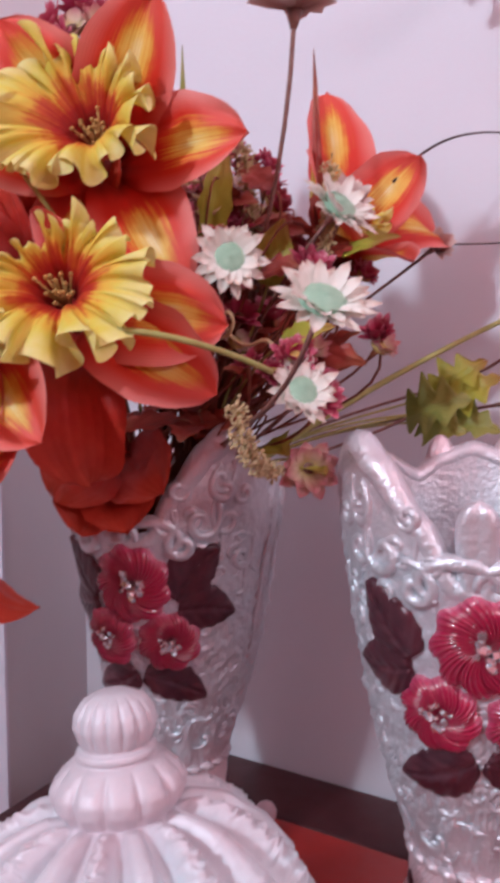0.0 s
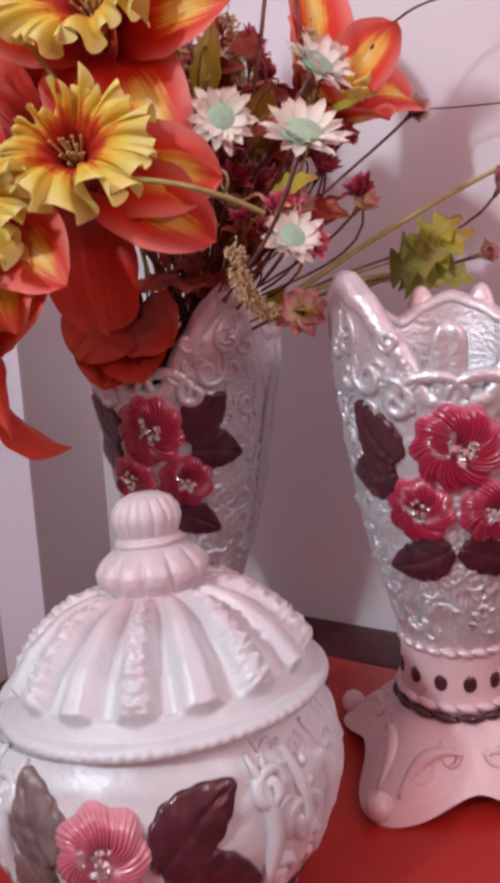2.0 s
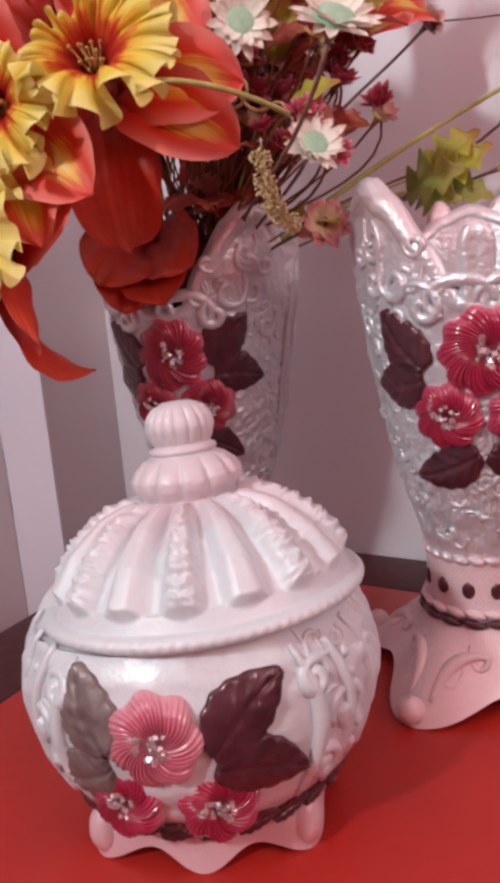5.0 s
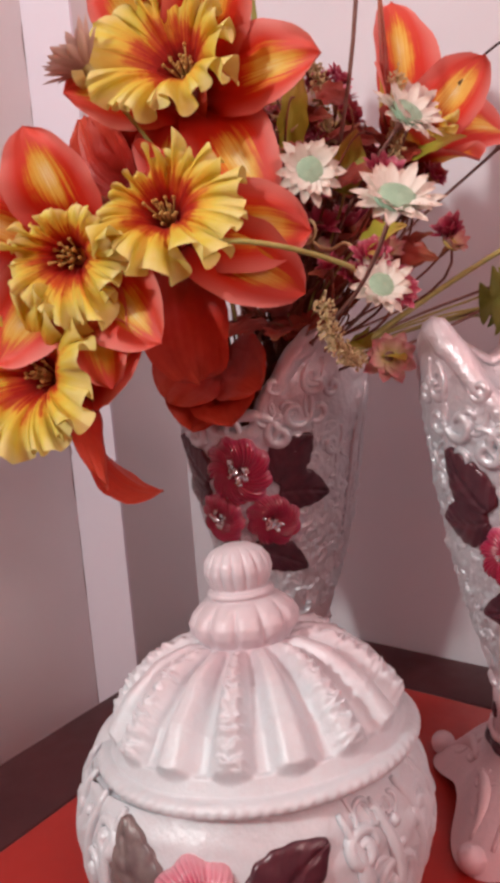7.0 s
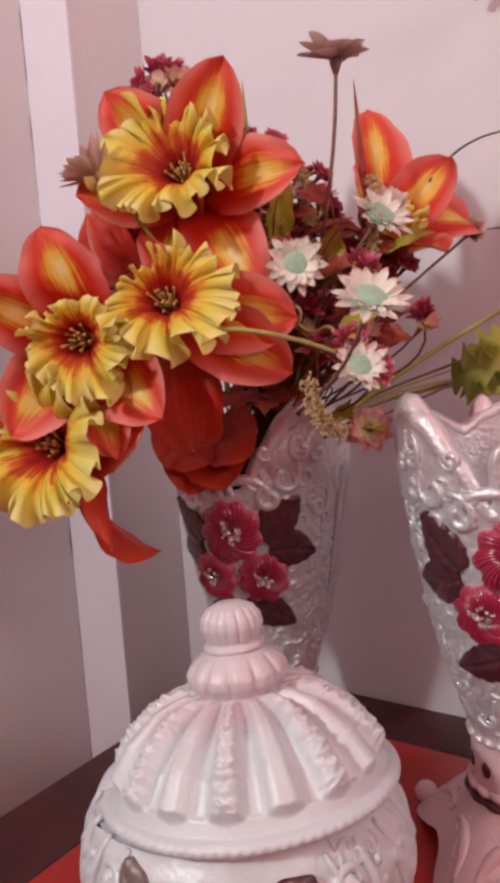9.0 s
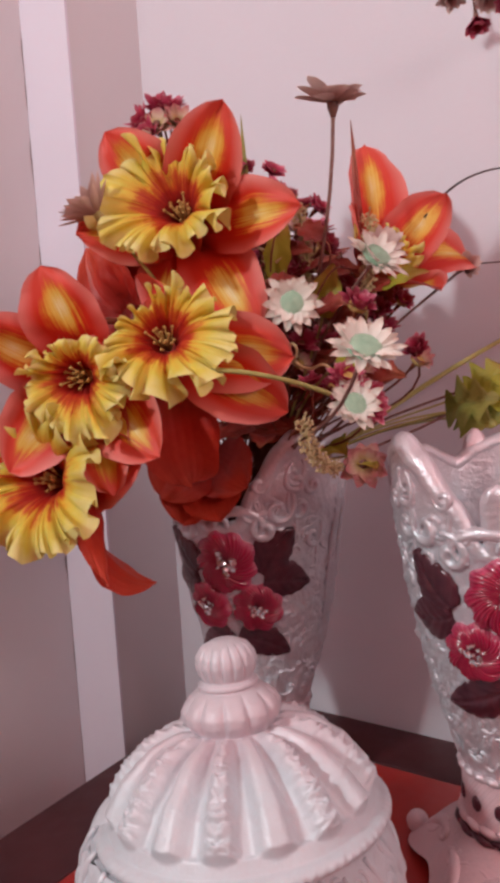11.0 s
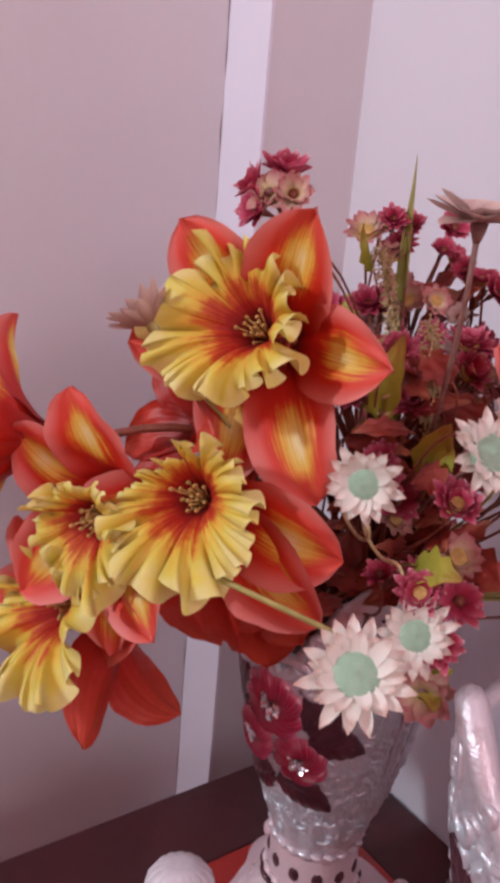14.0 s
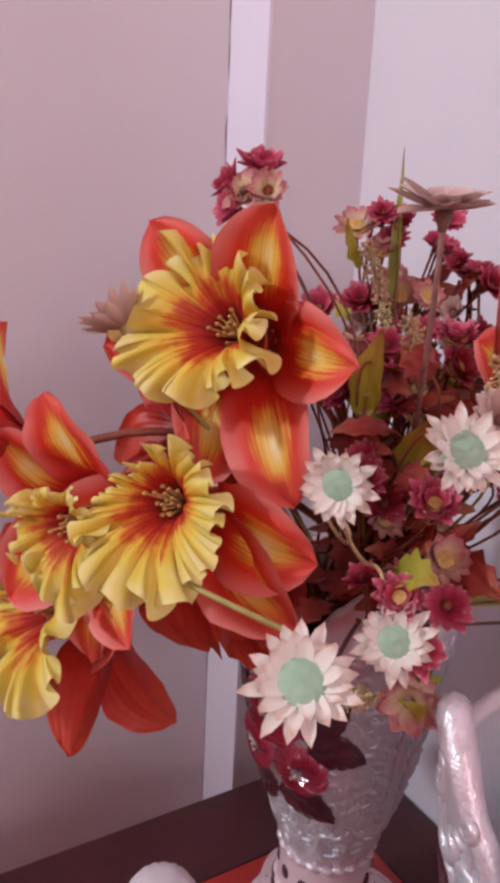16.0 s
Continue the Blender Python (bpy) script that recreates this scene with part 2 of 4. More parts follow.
LILYSTEM = plain("red_brown_stem", (0.16, 0.03, 0.02), (0.26, 0.07, 0.03), 0.5, 120.0)
POLLEN = plain("pollen", (0.42, 0.24, 0.06), (0.62, 0.42, 0.14), 0.7, 300.0)
SPRIG = plain("beige_sprig", (0.50, 0.34, 0.16), (0.66, 0.52, 0.30), 0.6, 200.0)


# ---- mesh helpers ----
def part(name, data, material, parent=None, label=""):
    """One mesh object; data: vertices, faces and, if any, a (u, v) for each vertex."""
    verts, faces, *uv = data
    me = bpy.data.meshes.new(name)
    me.from_pydata([tuple(v) for v in verts], [], faces)
    if uv:
        layer = me.uv_layers.new(name="UVMap")
        idx = np.empty(len(me.loops), dtype=np.int32)
        me.loops.foreach_get("vertex_index", idx)
        layer.data.foreach_set("uv", np.array(uv[0], dtype=np.float32)[idx].ravel())
    me.shade_smooth()
    me.materials.append(material)
    ob = new(name, me)
    ob.parent = parent
    return tagged(ob, label)


def box(x0, y0, z0, x1, y1, z1, bevel=0.0):
    bm = bmesh.new()
    bmesh.ops.create_cube(bm, size=1.0)
    for v in bm.verts:
        v.co = Vector(((x0 + x1) / 2 + v.co.x * (x1 - x0), (y0 + y1) / 2 + v.co.y * (y1 - y0), (z0 + z1) / 2 + v.co.z * (z1 - z0)))
    if bevel:
        bmesh.ops.bevel(bm, geom=list(bm.edges), offset=bevel, segments=2, affect="EDGES", profile=0.6)
    out = [v.co.copy() for v in bm.verts], [[v.index for v in f.verts] for f in bm.faces]
    bm.verts.index_update()
    bm.free()
    return out


def flat(ob):
    ob.data.shade_flat()
    return ob


def grid(nu, nv, f, loop_v=False, loop_u=False):
    """A sheet f(u, v), u along, v across; loops close it on itself."""
    verts, uv, faces = [], [], []
    for i in range(nu + (0 if loop_u else 1)):
        for j in range(nv + (0 if loop_v else 1)):
            u, v = i / nu, j / nv
            verts.append(f(u, v))
            uv.append((u, v))
    cols = nv if loop_v else nv + 1
    rows_n = nu if loop_u else nu + 1
    for i in range(nu):
        for j in range(nv):
            a, b2 = i * cols + j, i * cols + (j + 1) % cols
            c, d = ((i + 1) % rows_n) * cols + (j + 1) % cols, ((i + 1) % rows_n) * cols + j
            faces.append((a, b2, c, d))
    return verts, faces, uv


def join(*datas):
    verts, faces, uv = [], [], []
    for d in datas:
        k = len(verts)
        verts += list(d[0])
        faces += [tuple(i + k for i in f) for f in d[1]]
        uv += list(d[2]) if len(d) > 2 else [(0.5, 0.5)] * len(d[0])
    return verts, faces, uv


def tube(points, radius, n=8, closed=False):
    """A round bar along points; radius: a number or one for each point."""
    pts = [Vector(p) for p in points]
    rad = radius if isinstance(radius, (list, tuple)) else [radius] * len(pts)
    verts, faces, uv = [], [], []
    side = None
    for i, p in enumerate(pts):
        a, b2 = pts[max(i - 1, 0)], pts[min(i + 1, len(pts) - 1)]
        if closed:
            a, b2 = pts[i - 1], pts[(i + 1) % len(pts)]
        d = (b2 - a).normalized()
        if side is None:
            side = d.orthogonal().normalized()
        side = (side - d * side.dot(d)).normalized()
        up = d.cross(side)
        for j in range(n):
            w = 2 * math.pi * j / n
            verts.append(p + (side * math.cos(w) + up * math.sin(w)) * rad[i])
            uv.append((i / max(len(pts) - 1, 1), j / n))
    m = len(pts)
    for i in range(m if closed else m - 1):
        for j in range(n):
            k = (i + 1) % m
            faces.append((i * n + j, i * n + (j + 1) % n, k * n + (j + 1) % n, k * n + j))
    if not closed:
        faces.append(tuple(range(n - 1, -1, -1)))
        faces.append(tuple((m - 1) * n + j for j in range(n)))
    return verts, faces, uv


def blob(c, rx, ry, rz, nu=8, nv=10):
    def f(u, v):
        a, w = math.pi * (0.003 + 0.994 * u), 2 * math.pi * v
        return Vector((c[0] + rx * math.sin(a) * math.cos(w), c[1] + ry * math.sin(a) * math.sin(w), c[2] + rz * math.cos(a)))
    v, f2, uv = grid(nu, nv, f, loop_v=True)
    f2.append(tuple(range(nv)))
    f2.append(tuple(range(nu * nv + nv - 1, nu * nv - 1, -1)))
    return v, f2, uv


def curve(p0, p1, p2, p3, n=14):
    p0, p1, p2, p3 = (Vector(p) for p in (p0, p1, p2, p3))
    return [p0 * (1 - t) ** 3 + p1 * 3 * t * (1 - t) ** 2 + p2 * 3 * t * t * (1 - t) + p3 * t ** 3 for t in (i / n for i in range(n + 1))]


def table_fn(stops):
    """Smooth curve through (x, y) stops."""
    def f(x):
        if x <= stops[0][0]:
            return stops[0][1]
        for (a, fa), (b2, fb) in zip(stops, stops[1:]):
            if x <= b2:
                t = (x - a) / (b2 - a)
                t = t * t * (3 - 2 * t) * 0.5 + t * 0.5
                return fa + (fb - fa) * t
        return stops[-1][1]
    return f


def thing(name, m, label, category, group=""):
    ob = new(name)
    ob.empty_display_size = 0.02
    ob.matrix_world = m
    return tagged(ob, label, category, group)


# ---- room ----
TABLE = 0.75


def wall(name, b, material, label):
    return tagged(flat(part(name, box(*b), material)), label, "wall", kind="structure")


wall("wall_north", (0.0, 0.0, 0.0, 2.0, 0.12, 2.5), WALL, "smooth pale pink painted wall behind the table")
wall("wall_return", (-0.2, -0.122, 0.0, 0.0, 0.12, 2.5), LEFTWALL, "dusky pink return face of the wall corner")
wall("wall_west", (-0.2, -1.75, 0.0, -0.076, -0.122, 2.5), LEFTWALL, "dusky pink painted side wall")
# Unseen wall; the opening only makes room for the fill lamp.
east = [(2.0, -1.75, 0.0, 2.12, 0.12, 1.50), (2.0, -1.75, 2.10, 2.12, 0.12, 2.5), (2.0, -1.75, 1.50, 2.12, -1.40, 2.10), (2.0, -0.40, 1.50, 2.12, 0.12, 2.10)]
tagged(flat(part("wall_east", join(*[box(*b) for b in east]), ROSE_BOUNCE)), "added unseen rose wall with an opening for the fill lamp", "wall", kind="structure")
# Unseen wall; its opening is added behind the key lamp.
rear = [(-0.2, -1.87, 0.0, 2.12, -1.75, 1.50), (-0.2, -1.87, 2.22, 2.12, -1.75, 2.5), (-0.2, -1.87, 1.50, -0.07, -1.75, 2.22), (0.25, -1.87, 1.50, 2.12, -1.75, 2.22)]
tagged(flat(part("wall_south", join(*[box(*b) for b in rear]), ROSE_BOUNCE)), "added unseen rose wall with a tall narrow opening for the key lamp", "wall", kind="structure")
# Ceiling and floor are out of view, added to close the bounce.
tagged(flat(part("ceiling", box(-0.2, -1.87, 2.5, 2.12, 0.12, 2.6), CEIL)), "unseen pale ceiling that spreads the fill lamp", "ceiling", kind="structure")
tagged(flat(part("floor", box(-0.2, -1.87, -0.1, 2.12, 0.12, 0.0), FLOOR)), "unseen red floor, coloured to warm the bounce light", "floor", kind="structure")


def trim_strip():
    """White face of the corner, its outer edge chipped."""
    def f(u, v):
        z = 2.5 * u
        chip = 0.0015 * noise.noise(Vector((0, 0, z * 60))) + (0.0025 if noise.noise(Vector((3, 0, z * 22))) > 0.42 else 0.0)
        x = (-0.0765 + chip) * (1 - v) + 0.0005 * v
        return Vector((x, -0.1255, z))
    front = grid(420, 1, f)
    side = grid(420, 1, lambda u, v: Vector((f(u, 0)[0], -0.1255 + 0.0035 * v, 2.5 * u)))
    edge = grid(420, 1, lambda u, v: Vector((0.0005, -0.1255 + 0.0035 * v, 2.5 * u)))
    return join(front, side, edge)


tagged(part("trim", trim_strip(), TRIM), "white painted corner strip with chipped edge", "trim", kind="structure")

CRACK = plain("old_dark_paint", (0.10, 0.07, 0.07), (0.22, 0.15, 0.15), 0.8)
def crack_line():
    def f(u, v):
        z = 2.5 * u
        y = -0.1262 + 0.0008 * noise.noise(Vector((5, 0, z * 30)))
        wide = max(0.00002, 0.0005 + 0.0028 * noise.noise(Vector((9, 0, z * 24))))
        return Vector((-0.0755, y - wide * v, z))
    return grid(420, 1, f)


tagged(part("trim_crack", crack_line(), CRACK), "dark chipped crack along the white strip", "trim", kind="structure")

# ---- side table ----
side_table = thing("side_table", pose(0.35, -0.30, 0.0), "dark mahogany side table with a red lacquered top panel", "table")
L0, R0, F0, B0 = 0.076 - 0.35, 0.655 - 0.35, -0.66 + 0.30, -0.004 + 0.30
PL, PR, PF, PB = 0.172 - 0.35, 0.562 - 0.35, -0.575 + 0.30, -0.085 + 0.30
part("border", box(L0, PB, 0.722, R0, B0, 0.7495, 0.004), MAHOGANY, side_table, "dark mahogany border board")
part("border", box(L0, F0, 0.722, R0, PF, 0.7495, 0.004), MAHOGANY, side_table, "dark mahogany border board")
part("border", box(L0, PF, 0.722, PL, PB, 0.7495, 0.003), MAHOGANY, side_table, "dark mahogany border board")
part("border", box(PR, PF, 0.722, R0, PB, 0.7495, 0.003), MAHOGANY, side_table, "dark mahogany border board")
part("panel", box(PL + 0.001, PF + 0.001, 0.726, PR - 0.001, PB - 0.001, 0.7500, 0.0015), RED, side_table, "red lacquered panel")
part("edging", tube([(PR + 0.001, PF, 0.7497), (PR + 0.001, PB, 0.7497)], 0.0016), GOLD, side_table, "worn gold edging")
for n_, b_ in (("apron", (L0 + 0.03, B0 - 0.05, 0.64, R0 - 0.03, B0 - 0.03, 0.722)), ("apron", (L0 + 0.03, F0 + 0.03, 0.64, R0 - 0.03, F0 + 0.05, 0.722)),
               ("apron", (L0 + 0.03, F0 + 0.05, 0.64, L0 + 0.05, B0 - 0.05, 0.722)), ("apron", (R0 - 0.05, F0 + 0.05, 0.64, R0 - 0.03, B0 - 0.05, 0.722))):
    part(n_, box(*b_, 0.002), MAHOGANY, side_table)
for lx in (L0 + 0.03, R0 - 0.075):
    for ly in (F0 + 0.03, B0 - 0.075):
        part("leg", box(lx, ly, 0.0, lx + 0.045, ly + 0.045, 0.639, 0.003), MAHOGANY, side_table)


# ---- relief ornaments that follow a round body ----
def on_body(surf, a0, z0, x, y, h):
    """Point h above surf(angle, z) at x along the round and y up from (a0, z0)."""
    z = z0 + y
    r = surf(a0, z)
    a = a0 + x / max(r, 0.01)
    r = surf(a, z)
    e = 0.002
    slope = (surf(a, z + e) - surf(a, z - e)) / (2 * e)
    k = 1 / math.sqrt(1 + slope * slope)
    return Vector(((r + h * k) * math.cos(a), (r + h * k) * math.sin(a), z - h * k * slope))


GEM_SOURCE = blob((0, 0, 0), 1, 1, 1, 3, 5)
GEM = bpy.data.meshes.new("rhinestone")
GEM.from_pydata([tuple(v) for v in GEM_SOURCE[0]], [], GEM_SOURCE[1])
GEM.materials.append(STONE)


def relief_flower(surf, a0, z0, radius, height, lobes, parent, seed, glaze=None, label="glossy crimson relief flower"):
    rng = random.Random(seed)
    turn = rng.random() * 6.28
    def f(u, v):
        w = 2 * math.pi * v
        rad = radius * u * (1 + 0.06 * u * math.cos(lobes * (w + turn)))
        tw = w + 0.9 * u
        h = height * (0.55 + 0.75 * math.sin(math.pi * min(u * 0.9, 1.0)) - 0.35 * max(0, u - 0.75) * 4) + 0.0009 * math.sin(42 * v * 2 * math.pi) * min(1, u * 2) * (1 - u * 0.4)
        h -= 0.0018 * max(0.0, math.cos(lobes * (w + turn) + math.pi)) ** 4 * u
        if u > 0.97:
            h = -0.002
        return on_body(surf, a0, z0, rad * math.cos(tw), rad * math.sin(tw), h)
    fl = part("relief_flower", grid(14, 168, f, loop_v=True), glaze or CRIMSON, parent, label)
    for i in range(20):
        q, w = radius * 0.36 * math.sqrt(rng.random()), rng.random() * 6.28
        st = new("rhinestone", GEM)
        st.parent = fl
        st.location = on_body(surf, a0, z0, q * math.cos(w), q * math.sin(w), height * 1.0)
        st.scale = [radius * rng.uniform(0.07, 0.125)] * 3
        st.rotation_euler = (rng.random() * 3, rng.random() * 3, 0)



def relief_leaf(surf, a0, z0, angle, length, width, height, material, parent, label):
    ca, sa = math.cos(radians(angle)), math.sin(radians(angle))
    def f(u, v):
        t = v * 2 - 1
        w = width * 0.5 * (math.sin(math.pi * min(1, (0.03 + 0.97 * u) ** 0.8)) ** 0.75) * (1 + 0.03 * math.sin(u * 34))
        x, y = length * u, w * t + 0.07 * length * math.sin(u * math.pi)
        h = height * (1 - 0.55 * t * t) - 0.0014 * math.exp(-(t / 0.09) ** 2) - 0.0008 * max(0, math.sin(34 * (u - 0.32 * abs(t)))) ** 3
        if abs(t) > 0.98 or u < 0.02 or u > 0.98:
            h = -0.002
        return on_body(surf, a0, z0, x * ca - y * sa, x * sa + y * ca, h)
    part("relief_leaf", grid(30, 22, f), material, parent, label)


def relief_scroll(surf, a0, z0, size, turns, flip, radius, rise=0.0, tail=1.0, spin=0.0):
    """A raised C-scroll: a spiral with a tail."""
    pts, rad = [], []
    for i in range(40):
        t = i / 39
        w = turns * 2 * math.pi * t + spin
        q = size * (0.12 + 0.88 * t)
        x, y = q * math.cos(w) * flip, q * math.sin(w)
        if t > 0.8:
            y += (t - 0.8) * size * 2 * tail
        pts.append(on_body(surf, a0, z0, x, y, rise))
        rad.append(radius * (0.5 + 0.6 * math.sin(math.pi * (0.15 + 0.8 * t))))
    return tube(pts, rad, 8)


# ---- lidded jar ----
def candy_jar():
    jar = thing("candy_jar", pose(0.377, -0.396, TABLE, 0, 0, -63), "pearly white and pink plaster candy jar with tilted lid", "jar")
    prof = table_fn([(0.0, 0.078), (0.022, 0.079), (0.034, 0.083), (0.05, 0.092), (0.068, 0.0985), (0.09, 0.1015), (0.108, 0.100), (0.122, 0.095), (0.136, 0.087)])
    def surf(a, z):
        return prof(z)
    def mouth(a):
        return 0.1275 + 0.0090 * math.cos(a) + 0.0062 * math.sin(a)
    def body(u, v):
        a = 2 * math.pi * v
        z = 0.030 + u * (mouth(a) - 0.030)
        r = prof(z)
        side = abs(math.sin(a))
        r += 0.0035 * side ** 6 * math.sin(min(1.0, u) * math.pi)
        n1 = noise.noise(Vector((math.cos(a) * 5.2, math.sin(a) * 5.2, z * 55)))
        n2 = noise.noise(Vector((math.cos(a) * 11, math.sin(a) * 11, z * 110 + 7)))
        front = 1 / (1 + math.exp(-(math.cos(a) - 0.55) * 14))
        r += (1 - 0.8 * front) * (0.0034 * abs(n1) * 1.5 + 0.0022 * n2)
        return Vector((r * math.cos(a), r * math.sin(a), z))
    def inner(u, v):
        a = 2 * math.pi * v
        z = mouth(a) - u * 0.08
        return Vector(((prof(z) - 0.007) * math.cos(a), (prof(z) - 0.007) * math.sin(a), z))
    outer, inn = grid(56, 200, body, loop_v=True), grid(10, 200, inner, loop_v=True)
    def rim_ring(u, v):
        a = 2 * math.pi * v
        r = prof(mouth(a)) - 0.007 * u
        return Vector((r * math.cos(a), r * math.sin(a), mouth(a)))
    rim = grid(1, 200, rim_ring, loop_v=True)
    part("body", join(outer, rim, inn), JAR_BODY, jar, "pearl white bowl, pink toward the base")
    # footed base: four corner feet, arched between
    def foot(u, v):
        a = 2 * math.pi * v
        corner = abs(math.cos(2 * (a - math.pi / 4))) ** 5
        lift = 0.0055 * (1 - math.cos(8 * a))
        rt = 0.0775
        rb = 0.0700 + 0.0150 * corner + 0.007 * abs(math.cos(2 * a)) ** 5
        z = 0.037 * (1 - u) + lift * u
        r = rt + (rb - rt) * u ** 1.6 + 0.003 * math.sin(u * math.pi) * corner - 0.004 * math.sin(u * math.pi) * (1 - corner)
        return Vector((r * math.cos(a), r * math.sin(a), z))
    def under(u, v):
        p = foot(1.0, v)
        k = 1 - 0.35 * u
        return Vector((p.x * k, p.y * k, p.z + 0.012 * min(1, u * 1.5)))
    part("base", join(grid(16, 160, foot, loop_v=True), grid(6, 160, under, loop_v=True)), JAR_BODY, jar, "pink base with scalloped feet")
    for k in range(4):
        a = math.pi / 4 + k * math.pi / 2
        part("foot", blob((0.0790 * math.cos(a), 0.0790 * math.sin(a), 0.015), 0.0105, 0.0105, 0.015, 8, 12), JAR_BODY, jar)
    # dark band of leaves round the base
    for k in range(26):
        a = 2 * math.pi * k / 26
        relief_leaf(lambda q, z: prof(max(z, 0.034)), a, 0.030, 12, 0.026, 0.0140, 0.0030, DARKLEAF, jar, "maroon leaf of the base band")
    # front ornament
    relief_flower(surf, -0.13, 0.098, 0.0240, 0.006, 7, jar, 1, WORNPINK, "worn pink relief flower with pale edges")
    relief_flower(lambda q, z: 0.0945, -0.36, 0.0575, 0.0205, 0.005, 7, jar, 2)
    relief_flower(lambda q, z: 0.0940, 0.15, 0.0565, 0.0210, 0.005, 7, jar, 3)
    relief_leaf(surf, 0.13, 0.088, 42, 0.053, 0.037, 0.0045, DARKLEAF, jar, "maroon relief leaf")
    relief_leaf(surf, 0.14, 0.082, -16, 0.052, 0.034, 0.0045, DARKLEAF, jar, "maroon relief leaf")
    relief_leaf(surf, -0.38, 0.088, 118, 0.046, 0.040, 0.0045, GREYLEAF, jar, "worn grey relief leaf")
    relief_leaf(surf, -0.38, 0.079, 200, 0.044, 0.037, 0.0045, GREYLEAF, jar, "worn grey relief leaf")
    # side scrolls
    for s in (1, -1):
        for a0, z0, size, fl in ((0.72, 0.112, 0.010, -1), (0.78, 0.060, 0.012, 1), (0.95, 0.085, 0.016, 1), (1.22, 0.108, 0.012, -1), (1.2, 0.058, 0.012, -1), (1.45, 0.070, 0.014, 1), (1.75, 0.100, 0.013, -1), (2.1, 0.080, 0.015, 1), (2.5, 0.09, 0.014, -1), (2.9, 0.08, 0.015, 1)):
            part("scroll", relief_scroll(surf, s * a0, z0, size, 1.6, fl * s, 0.0040, 0.0005), JAR_BODY, jar)
        for a0 in (0.62, 0.84, 1.08, 1.36):
            pts = [on_body(surf, s * (a0 + 0.10 * math.sin(3 * t)), 0.045 + 0.085 * t, 0, 0, 0.001) for t in (i / 14 for i in range(15))]
            part("scroll", tube(pts, [0.0016 + 0.0034 * math.sin(math.pi * i / 14) for i in range(15)]), JAR_BODY, jar)
        for i in range(6):
            part("bead", blob(on_body(surf, s * (1.02 + 0.05 * math.sin(i)), 0.06 + 0.011 * i, 0, 0, 0.001), 0.0038, 0.0038, 0.0038, 6, 8), JAR_BODY, jar)
        lace = random.Random(31 + s)
        for i in range(46):
            a0, z0 = lace.uniform(0.62, 2.9), lace.uniform(0.05, 0.126)
            part("scroll", relief_scroll(surf, s * a0, z0, lace.uniform(0.007, 0.014), lace.uniform(0.35, 0.8), lace.choice((-1, 1)), lace.uniform(0.0013, 0.0026), 0.0002, lace.uniform(0, 2), lace.uniform(0, 6.28)), JAR_BODY, jar)
        # raised shell-shaped ear at each side
        ea = s * 1.62
        def ear(u, v, ea=ea):
            w = 2 * math.pi * v
            q = math.sin(math.pi * u)
            y, z = 0.036 * q * math.cos(w) * (1 + 0.07 * math.cos(5 * w)), 0.100 - 0.038 * math.cos(math.pi * u)
            x = 0.083 + 0.019 * q * math.sin(w)
            return Vector((x * math.cos(ea) - y * math.sin(ea), x * math.sin(ea) + y * math.cos(ea), z))
        part("ear", grid(24, 40, ear, loop_v=True), JAR_BODY, jar, "shell-shaped pearl ear")
    # lid, sitting askew
    lid = part("lid", lid_mesh(), JAR_LID, jar, "ribbed pearl white lid, pink toward the knob")
    lid.matrix_basis = pose(0.0, 0.005, 0.1315, 4.2, -6.0, 0)
    part("finial", finial_mesh(), JAR_LID, lid, "pearly pink double knob with fluting")
    return jar


def lid_mesh():
    ribs = 16
    prof = table_fn([(0.0, 0.026), (0.10, 0.032), (0.3, 0.052), (0.55, 0.071), (0.8, 0.084), (0.9, 0.087)])
    hgt = table_fn([(0.0, 0.058), (0.10, 0.056), (0.3, 0.046), (0.55, 0.031), (0.8, 0.013), (0.9, 0.006)])
    def f(u, v):
        a = 2 * math.pi * v
        if u <= 0.9:
            r, z = prof(u), hgt(u)
            c = 0.5 + 0.5 * math.cos(ribs * a)
            leafy = 0.5 + 0.5 * math.tanh(6 * math.cos(ribs * a / 2))
            k = min(1.0, max(0.0, (c - 0.02 - 0.08 * leafy) / (0.98 - 0.08 * leafy)))
            k = math.sin(0.5 * math.pi * k) ** 1.2
            fade = min(1.0, max(0.0, (u - 0.02) / 0.22)) ** 0.7
            low = min(1.0, max(0.0, (0.835 - 0.05 * (1 - c) - u) / 0.05))
            low = low * low * (3 - 2 * low)
            n1 = noise.noise(Vector((math.cos(a) * 30 * (0.3 + u), math.sin(a) * 30 * (0.3 + u), u * 34)))
            vein = math.sin(u * 85 + 5 * abs(math.sin(ribs * a / 2)))
            lift = ((0.0072 + 0.0014 * leafy) * k + (0.0016 * n1 + 0.0009 * vein) * k * leafy + 0.0003 * n1 * k - 0.0026 * (1 - c) ** 2) * fade * low
            return Vector(((r + lift * 0.55) * math.cos(a), (r + lift * 0.55) * math.sin(a), z + lift * 0.85))
        t = (u - 0.9) / 0.1
        w = math.pi * t
        cord = 0.0004 * math.sin(a * 90 + t * 6)
        r, z = 0.0885 + (0.0065 + cord) * math.sin(w), 0.0045 * math.cos(w) + 0.0015
        return Vector((r * math.cos(a), r * math.sin(a), z))
    under = grid(4, 336, lambda u, v: Vector(((0.0885 - 0.06 * u) * math.cos(6.28318 * v), (0.0885 - 0.06 * u) * math.sin(6.28318 * v), -0.003 + 0.02 * u)), loop_v=True)
    return join(grid(110, 480, f, loop_v=True), under)


